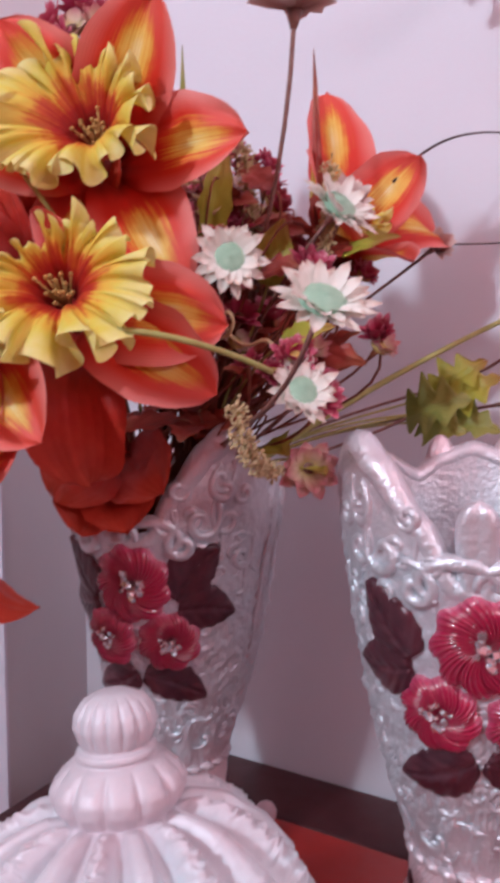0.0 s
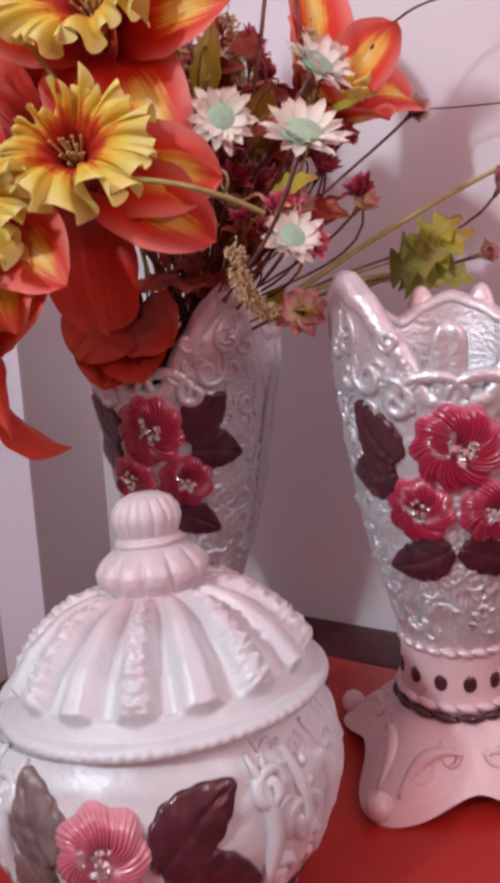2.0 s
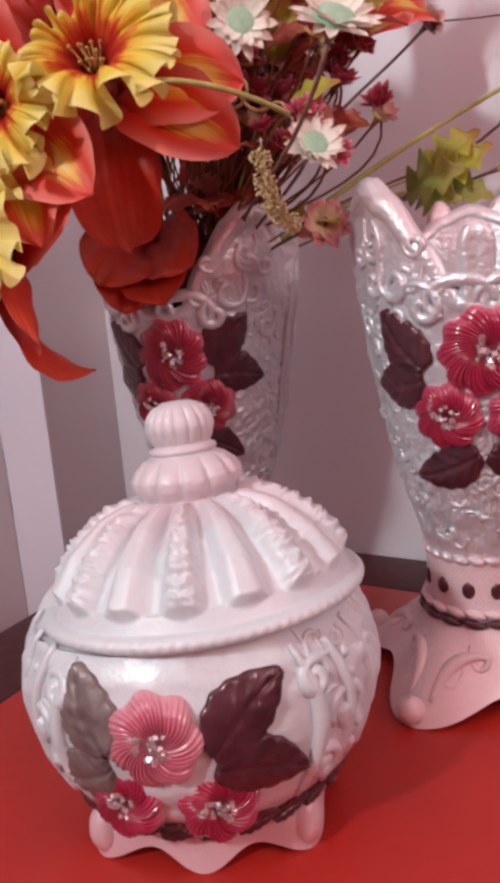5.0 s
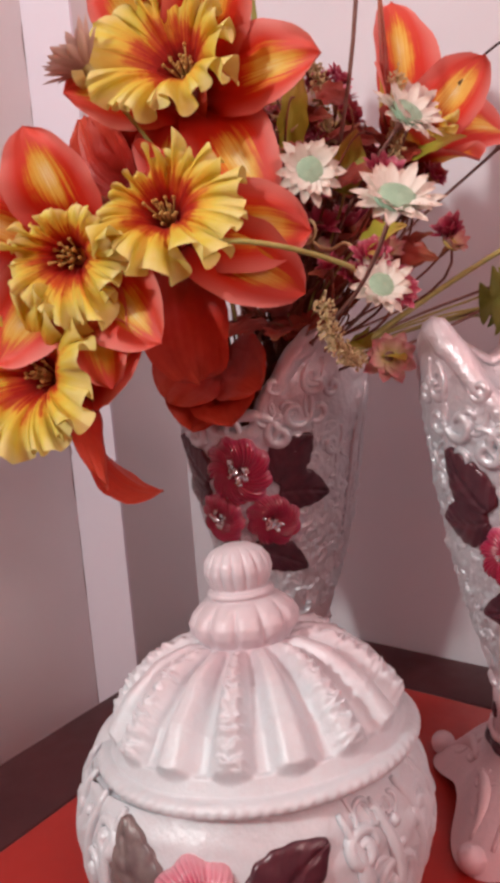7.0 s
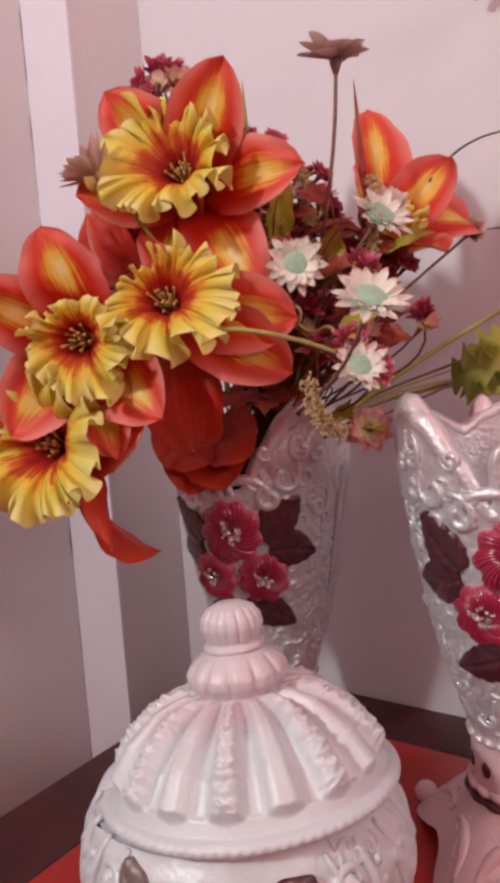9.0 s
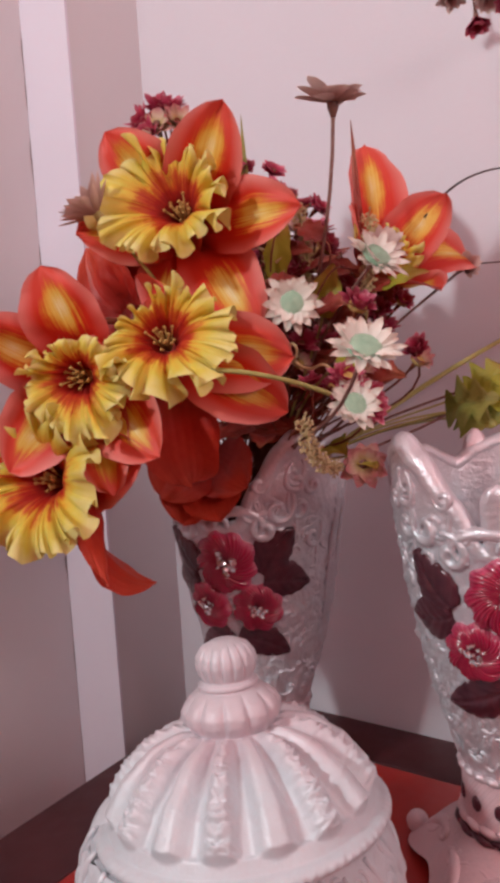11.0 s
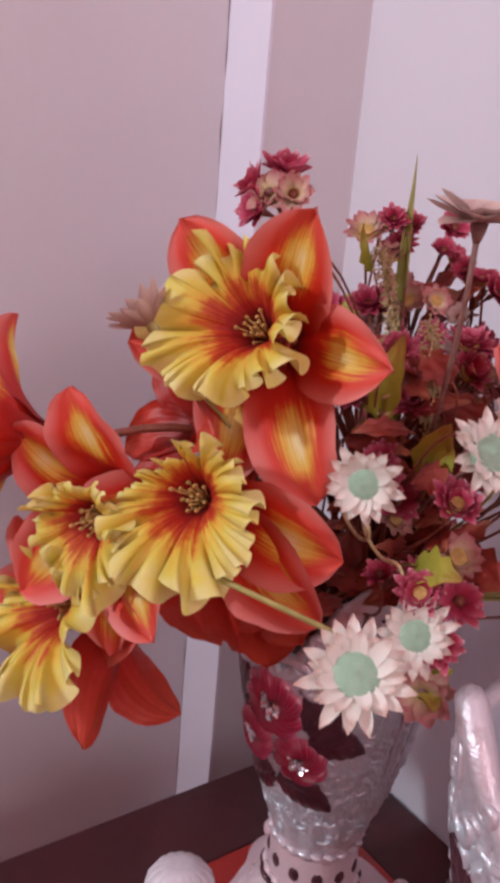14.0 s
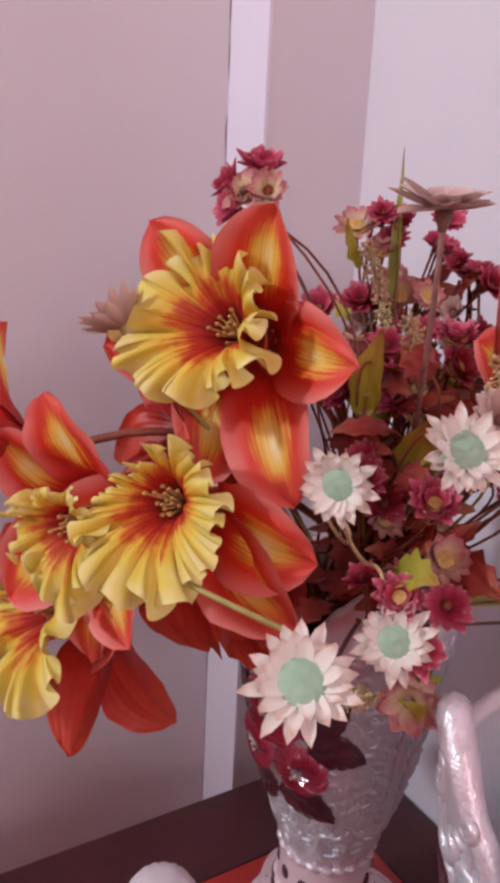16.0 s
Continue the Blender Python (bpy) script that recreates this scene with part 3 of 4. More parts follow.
def finial_mesh():
    # radius, height, fluting depth
    rings = [(0.0, 0.1135, 0), (0.008, 0.1130, 0.1), (0.0155, 0.1095, 0.8), (0.0195, 0.1040, 1.0), (0.0205, 0.0980, 1.0), (0.0185, 0.0915, 0.7), (0.0165, 0.0880, 0.1),
             (0.0195, 0.0865, 0), (0.0200, 0.0845, 0), (0.0185, 0.0828, 0), (0.0240, 0.0805, 0.4), (0.0300, 0.0755, 1.0), (0.0330, 0.0700, 1.0), (0.0325, 0.0650, 1.0), (0.0290, 0.0605, 0.5), (0.0270, 0.0575, 0), (0.0280, 0.0545, 0), (0.030, 0.050, 0)]
    n = len(rings) - 1
    def f(u, v):
        x = u * n
        i = min(int(x), n - 1)
        t = x - i
        (r0, z0, k0), (r1, z1, k1) = rings[i], rings[i + 1]
        a = 2 * math.pi * v
        flute = 16 if u < 0.38 else 12
        r = r0 + (r1 - r0) * t
        r *= 1 - 0.10 * (k0 + (k1 - k0) * t) * (1 - abs(math.sin(flute * a / 2))) ** 2
        return Vector((r * math.cos(a), r * math.sin(a), z0 + (z1 - z0) * t))
    return grid(n * 3, 192, f, loop_v=True)


candy_jar()


# ---- twin vases ----
def vase(x, y, front, tips, spread, turn, filled, label):
    va = thing("vase", pose(x, y, TABLE, 0, 0, front), label, "vase", "matching pair of vases")
    prof = table_fn([(0.055, 0.0385), (0.098, 0.0380), (0.106, 0.0385), (0.120, 0.0430), (0.145, 0.0505), (0.175, 0.0585), (0.21, 0.0665), (0.255, 0.0750), (0.30, 0.0815), (0.335, 0.0845), (0.37, 0.087)])
    top = table_fn([(0, 0.282), (0.24 * tips, 0.286), (0.46 * tips, 0.316), (0.8 * tips, 0.346), (tips, 0.358), (tips + 9, 0.352), (tips + 24, 0.325), (108, 0.328), (128, 0.340), (150, 0.326), (165, 0.338), (180, 0.345)])
    def rim(a):
        d = abs((math.degrees(a) + 180) % 360 - 180)
        return top(d)
    def surf(a, z):
        return prof(z)
    def body(u, v):
        a = 2 * math.pi * v
        z = 0.104 + (rim(a) - 0.104) * u
        r = prof(z)
        d = abs((math.degrees(a) + 180) % 360 - 180)
        n1 = noise.noise(Vector((math.cos(a) * 11, math.sin(a) * 11, z * 150)))
        n2 = noise.noise(Vector((math.cos(a) * 21, math.sin(a) * 21, z * 290 + 5)))
        amt = 0.35 if z < 0.25 else 0.3
        foil = 1 - abs(noise.noise(Vector((math.cos(a) * 13 + 3, math.sin(a) * 13, z * 190)))) * 2.4
        r += 0.0022 * max(0.0, foil) ** 2 * min(1.0, max(0.0, (0.262 - z) / 0.05)) * min(1.0, max(0.0, (z - 0.128) / 0.02))
        r += 0.0018 * math.sin(a * 14) * math.exp(-((z - 0.128) / 0.016) ** 2)
        if d > 75:
            r += 0.0016 * math.sin(a * 26) * min(1, u * 3)
            amt = 0.5
        r += amt * (0.0030 * n1 + 0.0020 * n2)
        if 15 < d < 75 and u > 0.8:
            r += 0.004 * (u - 0.8)
        return Vector((r * math.cos(a), r * math.sin(a), z))
    def inner(u, v):
        a = 2 * math.pi * v
        z = rim(a) - (rim(a) - 0.14) * u
        r = prof(z) - 0.011
        return Vector((r * math.cos(a), r * math.sin(a), z))
    part("body", join(grid(120, 320, body, loop_v=True), grid(20, 240, inner, loop_v=True)), VASE_BODY, va, "silvery pebbled vase body, pink at the lip")
    lip = [Vector(((prof(rim(a)) - 0.005) * math.cos(a), (prof(rim(a)) - 0.005) * math.sin(a), rim(a))) for a in (2 * math.pi * i / 200 for i in range(200))]
    lr = [0.0070 + 0.0026 * math.exp(-((abs((math.degrees(2 * math.pi * i / 200) + 180) % 360 - 180) - tips + 6) / 14) ** 2) for i in range(200)]
    part("lip", tube(lip, lr, 10, True), VASE_BODY, va, "rolled pink lip with pointed lobes")
    # scrolls under the lobes and behind
    for s in (1, -1):
        for a0, z0, size, fl in ((50, 0.328, 0.011, 1), (33, 0.304, 0.013, -1), (54, 0.300, 0.012, -1), (42, 0.278, 0.013, 1), (66, 0.272, 0.011, 1), (20, 0.298, 0.009, 1), (64, 0.318, 0.009, -1), (28, 0.322, 0.009, 1)):
            part("scroll", relief_scroll(surf, s * radians(a0 * tips / 55), z0, size, 1.1, fl * s, 0.0026, 0.0, 1.5), VASE_BODY, va)
        for a0 in (82, 96, 110, 124, 138, 152, 166):
            pts = [on_body(surf, s * radians(a0), 0.15 + 0.165 * t, 0.002 * math.sin(9 * t), 0, -0.0004) for t in (i / 16 for i in range(17))]
            part("flute", tube(pts, [0.0006 + 0.0016 * math.sin(math.pi * i / 16) for i in range(17)]), VASE_BODY, va)
    def tongue_mesh(half, thick, z0, z1):
        """Upright rounded tongue, a shallow groove down its face."""
        def f(u, v):
            w = 2 * math.pi * v
            k = math.sqrt(max(0.0, 1 - max(0.0, (u - 0.72) / 0.28) ** 2)) * (0.72 + 0.28 * u)
            y = half * k * math.cos(w)
            x = thick * min(1.0, k * 1.4) * math.sin(w) * (1 - 0.35 * math.exp(-(math.cos(w) / 0.45) ** 2)) + 0.005 * u
            return Vector((x, y, z0 + (z1 - z0) * u))
        return grid(22, 36, f, loop_v=True)
    if not filled:
        tongue = part("lip_lobe", tongue_mesh(0.0125, 0.0065, 0.270, 0.333), VASE_BODY, va, "rounded tongue at the notch of the lip")
        tongue.matrix_basis = pose(0.0745, -0.005, 0.0, 0, 0, -4)
    for s in (1, -1):
        part("lip_lobe", tube([Vector((0.080 * math.cos(s * radians(11 + 15 * math.cos(w))), 0.080 * math.sin(s * radians(11 + 15 * math.cos(w))), 0.288 + 0.012 * math.sin(w))) for w in (radians(-60 + 250 * i / 20) for i in range(21))], [0.0018 + 0.0030 * math.sin(math.pi * i / 20) for i in range(21)], 10), VASE_BODY, va, "curled scroll beside the tongue")
        part("scroll", relief_scroll(surf, s * radians(27), 0.284, 0.0125, 1.25, -s, 0.0040, 0.0004, 0.6, 0.6), VASE_BODY, va)
        part("scroll", relief_scroll(surf, s * radians(0.72 * tips), 0.300, 0.0150, 1.1, s, 0.0034, 0.0004, 1.2, 0.3), VASE_BODY, va)
        part("scroll", relief_scroll(surf, s * radians(0.95 * tips), 0.322, 0.0120, 1.0, -s, 0.0030, 0.0004, 1.0, 1.3), VASE_BODY, va)
    lace = random.Random(int(x * 1000))
    for i in range(120):
        a0, z0 = lace.uniform(-1.35, 1.35), lace.uniform(0.118, 0.215) if i < 66 else lace.uniform(0.215, 0.285)
        if i >= 66 and abs(a0) < 0.55:
            a0 += math.copysign(0.6, a0)
        part("scroll", relief_scroll(surf, a0, z0, lace.uniform(0.006, 0.013), lace.uniform(0.3, 0.7), lace.choice((-1, 1)), lace.uniform(0.0011, 0.0022), 0.0002, lace.uniform(-1, 2), lace.uniform(0, 6.28)), VASE_BODY, va)
    for a0, hz in ((164, 0.030), (180, 0.024), (196, 0.030)):
        tongue = part("lip_lobe", blob((0, 0, 0), 0.006, 0.0125, hz, 14, 18), VASE_BODY, va)
        tongue.matrix_basis = pose(0.079 * math.cos(radians(a0)), 0.079 * math.sin(radians(a0)), 0.326, 0, 6, a0)
    # front ornament
    relief_flower(surf, 0.0, 0.256, 0.0290, 0.006, 9, va, 5)
    relief_flower(surf, -0.34, 0.214, 0.0225, 0.006, 8, va, 6)
    relief_flower(surf, 0.34, 0.214, 0.0225, 0.006, 8, va, 7)
    for s in (1, -1):
        relief_leaf(surf, s * 0.40 * spread, 0.244, 90 - s * 38, 0.050, 0.036, 0.0045, DARKLEAF, va, "maroon relief leaf")
        relief_leaf(surf, s * 0.42 * spread, 0.238, 90 - s * 97, 0.043, 0.036, 0.0045, DARKLEAF, va, "maroon relief leaf")
    relief_leaf(surf, -0.03, 0.189, 205, 0.048, 0.034, 0.0045, DARKLEAF, va, "maroon relief leaf")
    relief_leaf(surf, 0.03, 0.189, -25, 0.048, 0.034, 0.0045, DARKLEAF, va, "maroon relief leaf")
    # collar with rope bands; pierced holes are dark domed ovals, their shade as colour
    def collar(u, v):
        a = 2 * math.pi * v
        z = 0.056 + 0.05 * u
        r = 0.0385 + 0.0006 * math.sin(a * 75 + (1 if int(u * 24) % 2 else 0) * math.pi) * (0.5 + 0.5 * math.sin(u * 150))
        return Vector((r * math.cos(a), r * math.sin(a), z))
    part("collar", grid(48, 360, collar, loop_v=True), VASE_BASE, va, "stippled pink collar")
    for k in range(12):
        a = 2 * math.pi * (k + 0.5) / 12
        def oval(u, v, a=a):
            w = 2 * math.pi * v
            return on_body(lambda q, z: 0.0388, a, 0.080, 0.0052 * u * math.cos(w), 0.0068 * u * math.sin(w), 0.0014 * (1 - u * u) + (0.0003 if u < 0.95 else -0.001))
        part("hole_oval", grid(6, 18, oval, loop_v=True), DARKLEAF, va, "dark maroon oval standing for a pierced hole")
    for zz, n_, material, rr in ((0.103, 22, VASE_BODY, 0.0390), (0.0625, 18, VASE_BASE, 0.0400), (0.0560, 15, DARKLEAF, 0.0420)):
        for k in range(n_):
            a = 2 * math.pi * k / n_
            st = 2 * math.pi / n_
            pts = [Vector((rr * math.cos(a + st * 1.15 * t), rr * math.sin(a + st * 1.15 * t), zz + 0.0035 * (0.5 - t))) for t in (i / 8 for i in range(9))]
            part("rope_twist", tube(pts, [0.0008 + 0.0026 * math.sin(math.pi * i / 8) for i in range(9)]), material, va)
    # flared base on four feet
    def base(u, v):
        a = 2 * math.pi * v
        c = abs(math.cos(2 * (a - math.pi / 4 - turn)))
        corner = c ** 2.5
        lift = 0.016 * (1 - c ** 1.5)
        rt, rb = 0.0395, 0.068 + 0.032 * corner
        z = 0.056 * (1 - u) + lift * u
        bul = 0.006 * math.sin(math.pi * u) * (0.3 + corner)
        r = rt + (rb - rt) * u ** (1.18 + 0.10 * corner) + bul
        r += 0.0007 * math.sin(a * 120) * max(0, 1 - u * 1.9) * (1 - corner)
        z -= 0.008 * math.sin(math.pi * u) * (1 - corner) * 0.6
        return Vector((r * math.cos(a), r * math.sin(a), z))
    def under(u, v):
        p = base(1.0, v)
        k = 1 - 0.5 * u
        return Vector((p.x * k, p.y * k, p.z + 0.012 * min(1, u * 2)))
    part("base", join(grid(30, 320, base, loop_v=True), grid(6, 320, under, loop_v=True)), VASE_BASE, va, "flared pink base on scrolled feet")
    def base_r(a, z):
        c = abs(math.cos(2 * (a - math.pi / 4 - turn)))
        u = min(1, max(0, (0.056 - z) / 0.056))
        return 0.0415 + (0.029 + 0.030 * c ** 2.5) * u ** 1.25
    for k in range(4):
        a = math.pi / 4 + turn + k * math.pi / 2
        part("foot", blob((0.096 * math.cos(a), 0.096 * math.sin(a), 0.010), 0.010, 0.010, 0.010, 8, 12), VASE_BASE, va)
        for s in (1, -1):
            pts = [on_body(base_r, a + s * (0.10 + 0.55 * t * t), 0.012 + 0.040 * t * (1.55 - t), 0, 0, 0.0012) for t in (i / 16 for i in range(17))]
            part("scroll", tube(pts, [0.0022 + 0.0034 * math.sin(math.pi * min(1, i / 14)) for i in range(17)], 10), VASE_BASE, va)
        for s in (1, -1):
            part("scroll", relief_scroll(base_r, a + s * 0.20, 0.026, 0.011, 1.2, s, 0.0030, 0.0006, 2.0, 1.5), VASE_BASE, va)
            part("scroll", relief_scroll(base_r, a + s * 0.52, 0.034, 0.008, 1.0, -s, 0.0024, 0.0006, 1.5, 0.5), VASE_BASE, va)
    return va


vase(0.500, -0.200, -74, 57, 1.25, 0.22, False, "silver and pink plaster vase with crimson flowers beside the jar")
vase(0.267, -0.189, -79, 50, 1.0, 0.28, True, "silver and pink plaster vase holding the artificial flowers")


# ---- artificial flowers standing in one vase ----
MOUTH = Vector((0.267, -0.189, 1.02))


def facing(p, d, roll=0):
    """Pose at p whose z points along d."""
    m = Vector(d).normalized().to_track_quat("Z", "Y").to_matrix().to_4x4()
    return Matrix.Translation(p) @ m @ pose(0, 0, 0, 0, 0, roll)


def stem_to(ob, m, start, radius, material, k=0.0, dest=None, name="stem", lift=0.0):
    """A stem from local start down to the vase's mouth."""
    inv = m.inverted()
    p0 = m @ Vector(start)
    d = (m.to_3x3() @ Vector((0, 0, -1))).normalized()
    p3 = Vector(dest) if dest else MOUTH + Vector((0.03 * math.cos(k), 0.03 * math.sin(k), 0.0))
    L = (p3 - p0).length
    pts = curve(p0, p0 + d * L * 0.35 + Vector((0, 0, lift)), p3 + Vector((0, 0, L * 0.4 + lift)), p3)
    part(name, tube([inv @ p for p in pts], radius), material, ob)


def petal_mesh(L, Wd, phi, a0, a1, cup, seed, twist=0.0):
    """One pointed petal in direction phi, opening from a0 to a1 degrees off the axis."""
    nu, nv = 20, 14
    path = [(0.008, 0.0)]
    for i in range(nu):
        w = radians(a0 + (a1 - a0) * ((i + 0.5) / nu) ** 0.9)
        path.append((path[-1][0] + L / nu * math.sin(w), path[-1][1] + L / nu * math.cos(w)))
    def f(u, v):
        i = min(int(round(u * nu)), nu)
        r, z = path[i]
        t = v * 2 - 1
        w = Wd * 0.5 * (0.20 * (1 - u) ** 2 + math.sin(math.pi * u ** 1.28) ** 0.62 if 0 < u < 1 else (0.20 if u == 0 else 0.0))
        ang = radians(a0 + (a1 - a0) * u ** 0.9)
        n = Vector((-math.cos(ang), 0, math.sin(ang)))
        wob = 0.0042 * noise.noise(Vector((u * 3.4, t * 1.8, seed * 7.3))) + 0.0024 * noise.noise(Vector((u * 8.0, t * 1.2, seed * 3.1))) * t * t
        w *= 1 + 0.09 * noise.noise(Vector((u * 7.0, 3.0 if t > 0 else -3.0, seed * 5.7)))
        p = Vector((r, 0, z)) + Vector((0, 1, 0)) * (w * t * (1 - 0.12 * cup * t * t)) + n * (cup * w * t * t * 0.75 + wob - 0.0012 * math.exp(-(t / 0.12) ** 2))
        p.y += twist * u * u * 0.02
        c, s = math.cos(phi), math.sin(phi)
        return Vector((p.x * c - p.y * s, p.x * s + p.y * c, p.z))
    return grid(nu, nv, f)


def corona_mesh(R, depth, seed, waves=9, flare=0.0, flare_a=0.0):
    """Pleated cup whose rim is gathered into a deep uneven ruffle, longer on one side."""
    rg = random.Random(seed)
    ph = [rg.random() * 6.28 for _ in range(8)]
    def f(u, v):
        a = 2 * math.pi * v
        irr = 0.9 + 0.35 * math.sin(2 * a + ph[4]) + 0.30 * math.sin(5 * a + ph[5])
        w = waves * a + ph[0] + 1.5 * math.sin(2 * a + ph[2]) + 0.8 * math.sin(3 * a + ph[1])
        w2 = 2.4 * w + ph[6] + 1.4 * math.sin(4 * a + ph[7])
        lobe, amp, rim = math.tanh(1.8 * math.sin(w)), u ** 1.6, u ** 4
        r = 0.005 + (R - 0.005) * (0.50 * u + 0.50 * u ** 1.8)
        z = 0.004 + depth * 1.15 * (1 - (1 - u) ** 1.7) - depth * 0.10 * u ** 6
        r += R * irr * (0.075 * amp * lobe + 0.075 * rim * math.sin(w2)) + R * 0.05 * u * u * math.sin(3 * a + ph[3])
        z += R * irr * (0.20 * amp * math.sin(w + 1.1) + 0.20 * rim * math.sin(w2 + 1.5))
        r += u * u * R * 0.010 * math.sin(61 * a + ph[1] + 2 * math.sin(4 * a))
        k = 1 + flare * u * math.cos(a - flare_a)
        r *= k
        z += depth * 0.35 * (k - 1) * u
        a += irr * (amp * (0.45 / waves) * math.sin(2 * w + 1.0) + rim * 0.075 * math.sin(2 * w2 + 0.5))
        return Vector((r * math.cos(a), r * math.sin(a), z))
    return grid(34, 560, f, loop_v=True)


DEEPRED = uv_ramp_mat("deep_red_silk", [(0.0, (0.20, 0.008, 0.006)), (0.5, (0.46, 0.018, 0.008)), (1.0, (0.62, 0.07, 0.03))], 0.5, 0.2, 0.4)


def bend_to(r, z):
    """Opening angles and length of a petal whose tip lies r out and z up from its root."""
    best = None
    for a0 in (28, 55):
        for k in range(24, 160, 2):
            w = [radians(a0 + (k - a0) * ((i + 0.5) / 20) ** 0.9) for i in range(20)]
            dr, dz = sum(map(math.sin, w)) / 20, sum(map(math.cos, w)) / 20
            miss = abs(math.atan2(dz, dr) - math.atan2(z, r - 0.008))
            if best is None or miss < best[0] - 0.02:
                best = (miss, a0, k, math.hypot(r - 0.008, z) / max(0.2, math.hypot(dr, dz)))
    return best[1:]


def lily(p, d, roll, size=1.0, open_=1.0, seed=1, corona=True, k=0.0, tweak=None, dest=None, cor=(0.042, 0.036), cdir=None, lift=0.0, flare=0.0, side=(0, 0, -1), aims=(), label="orange and red artificial lily with ruffled yellow centre"):
    """Artificial bloom: six petals, a ruffled corona, stamens and a stem."""
    m = facing(p, d, roll)
    ob = thing("artificial_lily", m, label, "flower", "artificial lilies in the vase")
    rng = random.Random(seed)
    aimed, shy, spun = {}, set(), {}
    for tip in aims:
        q = m.inverted() @ Vector(tip[:3]) + Vector((0, 0, 0.022))
        gap = lambda i: abs((math.atan2(q.y, q.x) - i * math.pi / 3 + math.pi) % (2 * math.pi) - math.pi)
        i = min((i for i in range(6) if i not in aimed), key=gap)
        aimed[i] = q
        if len(tip) > 3:
            shy.add(i)
        if len(tip) > 4:
            spun[i] = tip[4]
    for i in range(6):
        inner = i % 2
        L = size * (0.088 if inner else 0.094) * rng.uniform(0.95, 1.05)
        a1 = (92 if inner else 102) * open_ + rng.uniform(-10, 10)
        if tweak and i in tweak and i not in aimed:
            if tweak[i] is None:
                continue
            a1 = tweak[i]
        phi, a0, twist = i * math.pi / 3, 28, rng.uniform(-1, 1)
        if i in aimed:
            q, twist = aimed[i], 0.0
            phi = math.atan2(q.y, q.x)
            a0, a1, L = bend_to(math.hypot(q.x, q.y), q.z)
        pe = part("petal", petal_mesh(L, size * (0.058 if inner else 0.054), phi, a0, a1, rng.uniform(0.25, 0.5), seed * 10 + i, twist), PETAL if corona and i not in shy else DEEPRED, ob)
        pe.location.z = -0.022 + (0.002 if inner else 0.0)
        if i in spun:
            pe.matrix_basis = pe.matrix_basis @ Matrix.Rotation(radians(spun[i]), 4, aimed[i])
    if corona:
        tip_dir = m.to_3x3().inverted() @ Vector(cdir or d)
        turn = facing((0, 0, 0), tip_dir)
        way = turn.to_3x3().inverted() @ m.to_3x3().inverted() @ Vector(side)
        co = part("corona", corona_mesh(cor[0] * size, cor[1] * size, seed, 9 + seed % 3, flare, math.atan2(way.y, way.x)), CORONA, ob, "ruffled yellow trumpet with a red throat")
        co.matrix_basis = turn
        for i in range(15):
            w, q = i * 2.4, 0.002 + 0.0007 * i
            tip = turn @ Vector((q * math.cos(w) * 0.9, q * math.sin(w) * 0.9, rng.uniform(0.019, 0.030)))
            st = join(tube([(0, 0, 0), tip * 0.6, tip], 0.0006, 6), blob(tip, 0.0013, 0.0013, 0.0021, 5, 7))
            part("stamen", st, POLLEN, ob)
    part("calyx", tube([(0, 0, -0.012), (0, 0, -0.026), (0, 0, -0.045)], [0.010, 0.007, 0.004], 12), PETAL, ob)
    stem_to(ob, m, (0, 0, -0.044), 0.0028, LILYSTEM, k, dest, lift=lift)
    return ob


lily((0.300, -0.308, 1.278), (0.56, -0.82, 0.04), 8, 1.0, 0.92, 1, k=0.5, cor=(0.045, 0.036), cdir=(0.34, -0.82, 0.40), flare=0.22, side=(-0.66, -0.38, -0.62), aims=((0.396, -0.300, 1.278), (0.351, -0.323, 1.354), (0.269, -0.357, 1.343), (0.353, -0.302, 1.192)))
lily((0.308, -0.347, 1.184), (0.48, -0.82, 0.08), 75, 1.0, 0.92, 2, k=1.5, cor=(0.040, 0.036), cdir=(0.40, -0.80, 0.40), flare=0.48, side=(0.48, 0.25, -0.80), tweak={0: None, 1: None}, aims=((0.387, -0.319, 1.136), (0.390, -0.312, 1.174), (0.301, -0.324, 1.083, 1)))
lily((0.264, -0.387, 1.170), (0.44, -0.88, -0.02), 40, 0.98, 0.92, 3, k=3.2, cor=(0.034, 0.032), flare=0.25, side=(0.4, 0.2, -0.8), lift=0.03, tweak={0: None}, aims=((0.328, -0.389, 1.113),))
lily((0.236, -0.388, 1.092), (0.22, -0.93, 0.02), 72, 1.0, 0.95, 4, k=4.2, cor=(0.048, 0.038), cdir=(0.15, -0.92, 0.28), lift=0.09, flare=0.26, side=(0.7, 0.3, -0.7), tweak={0: 120, 3: 130, 4: 128}, aims=((0.263, -0.328, 1.003, 1, 75), (0.296, -0.415, 1.030, 1, 60)))
lily((0.386, -0.150, 1.246), (0.62, -0.38, 0.58), 40, 1.0, 0.58, 5, k=0.2, cor=(0.022, 0.020), tweak={1: 22, 2: 30}, aims=((0.362, -0.127, 1.359), (0.432, -0.109, 1.309), (0.429, -0.046, 1.254)), label="orange artificial lily half closed near the wall")
lily((0.188, -0.425, 1.200), (-0.60, -0.76, 0.05), 10, 1.0, 0.82, 6, k=3.4, cor=(0.036, 0.036), flare=0.2, lift=0.05)
lily((0.250, -0.338, 1.216), (-0.10, -0.92, 0.20), 20, 0.70, 0.92, 9, corona=False, k=2.6, lift=0.02, label="deep red artificial lily packed behind orange ones")
lily((0.262, -0.300, 1.236), (0.30, -0.88, -0.10), 50, 0.72, 0.95, 12, corona=False, k=1.2, lift=0.0, label="deep red artificial lily packed behind orange ones")
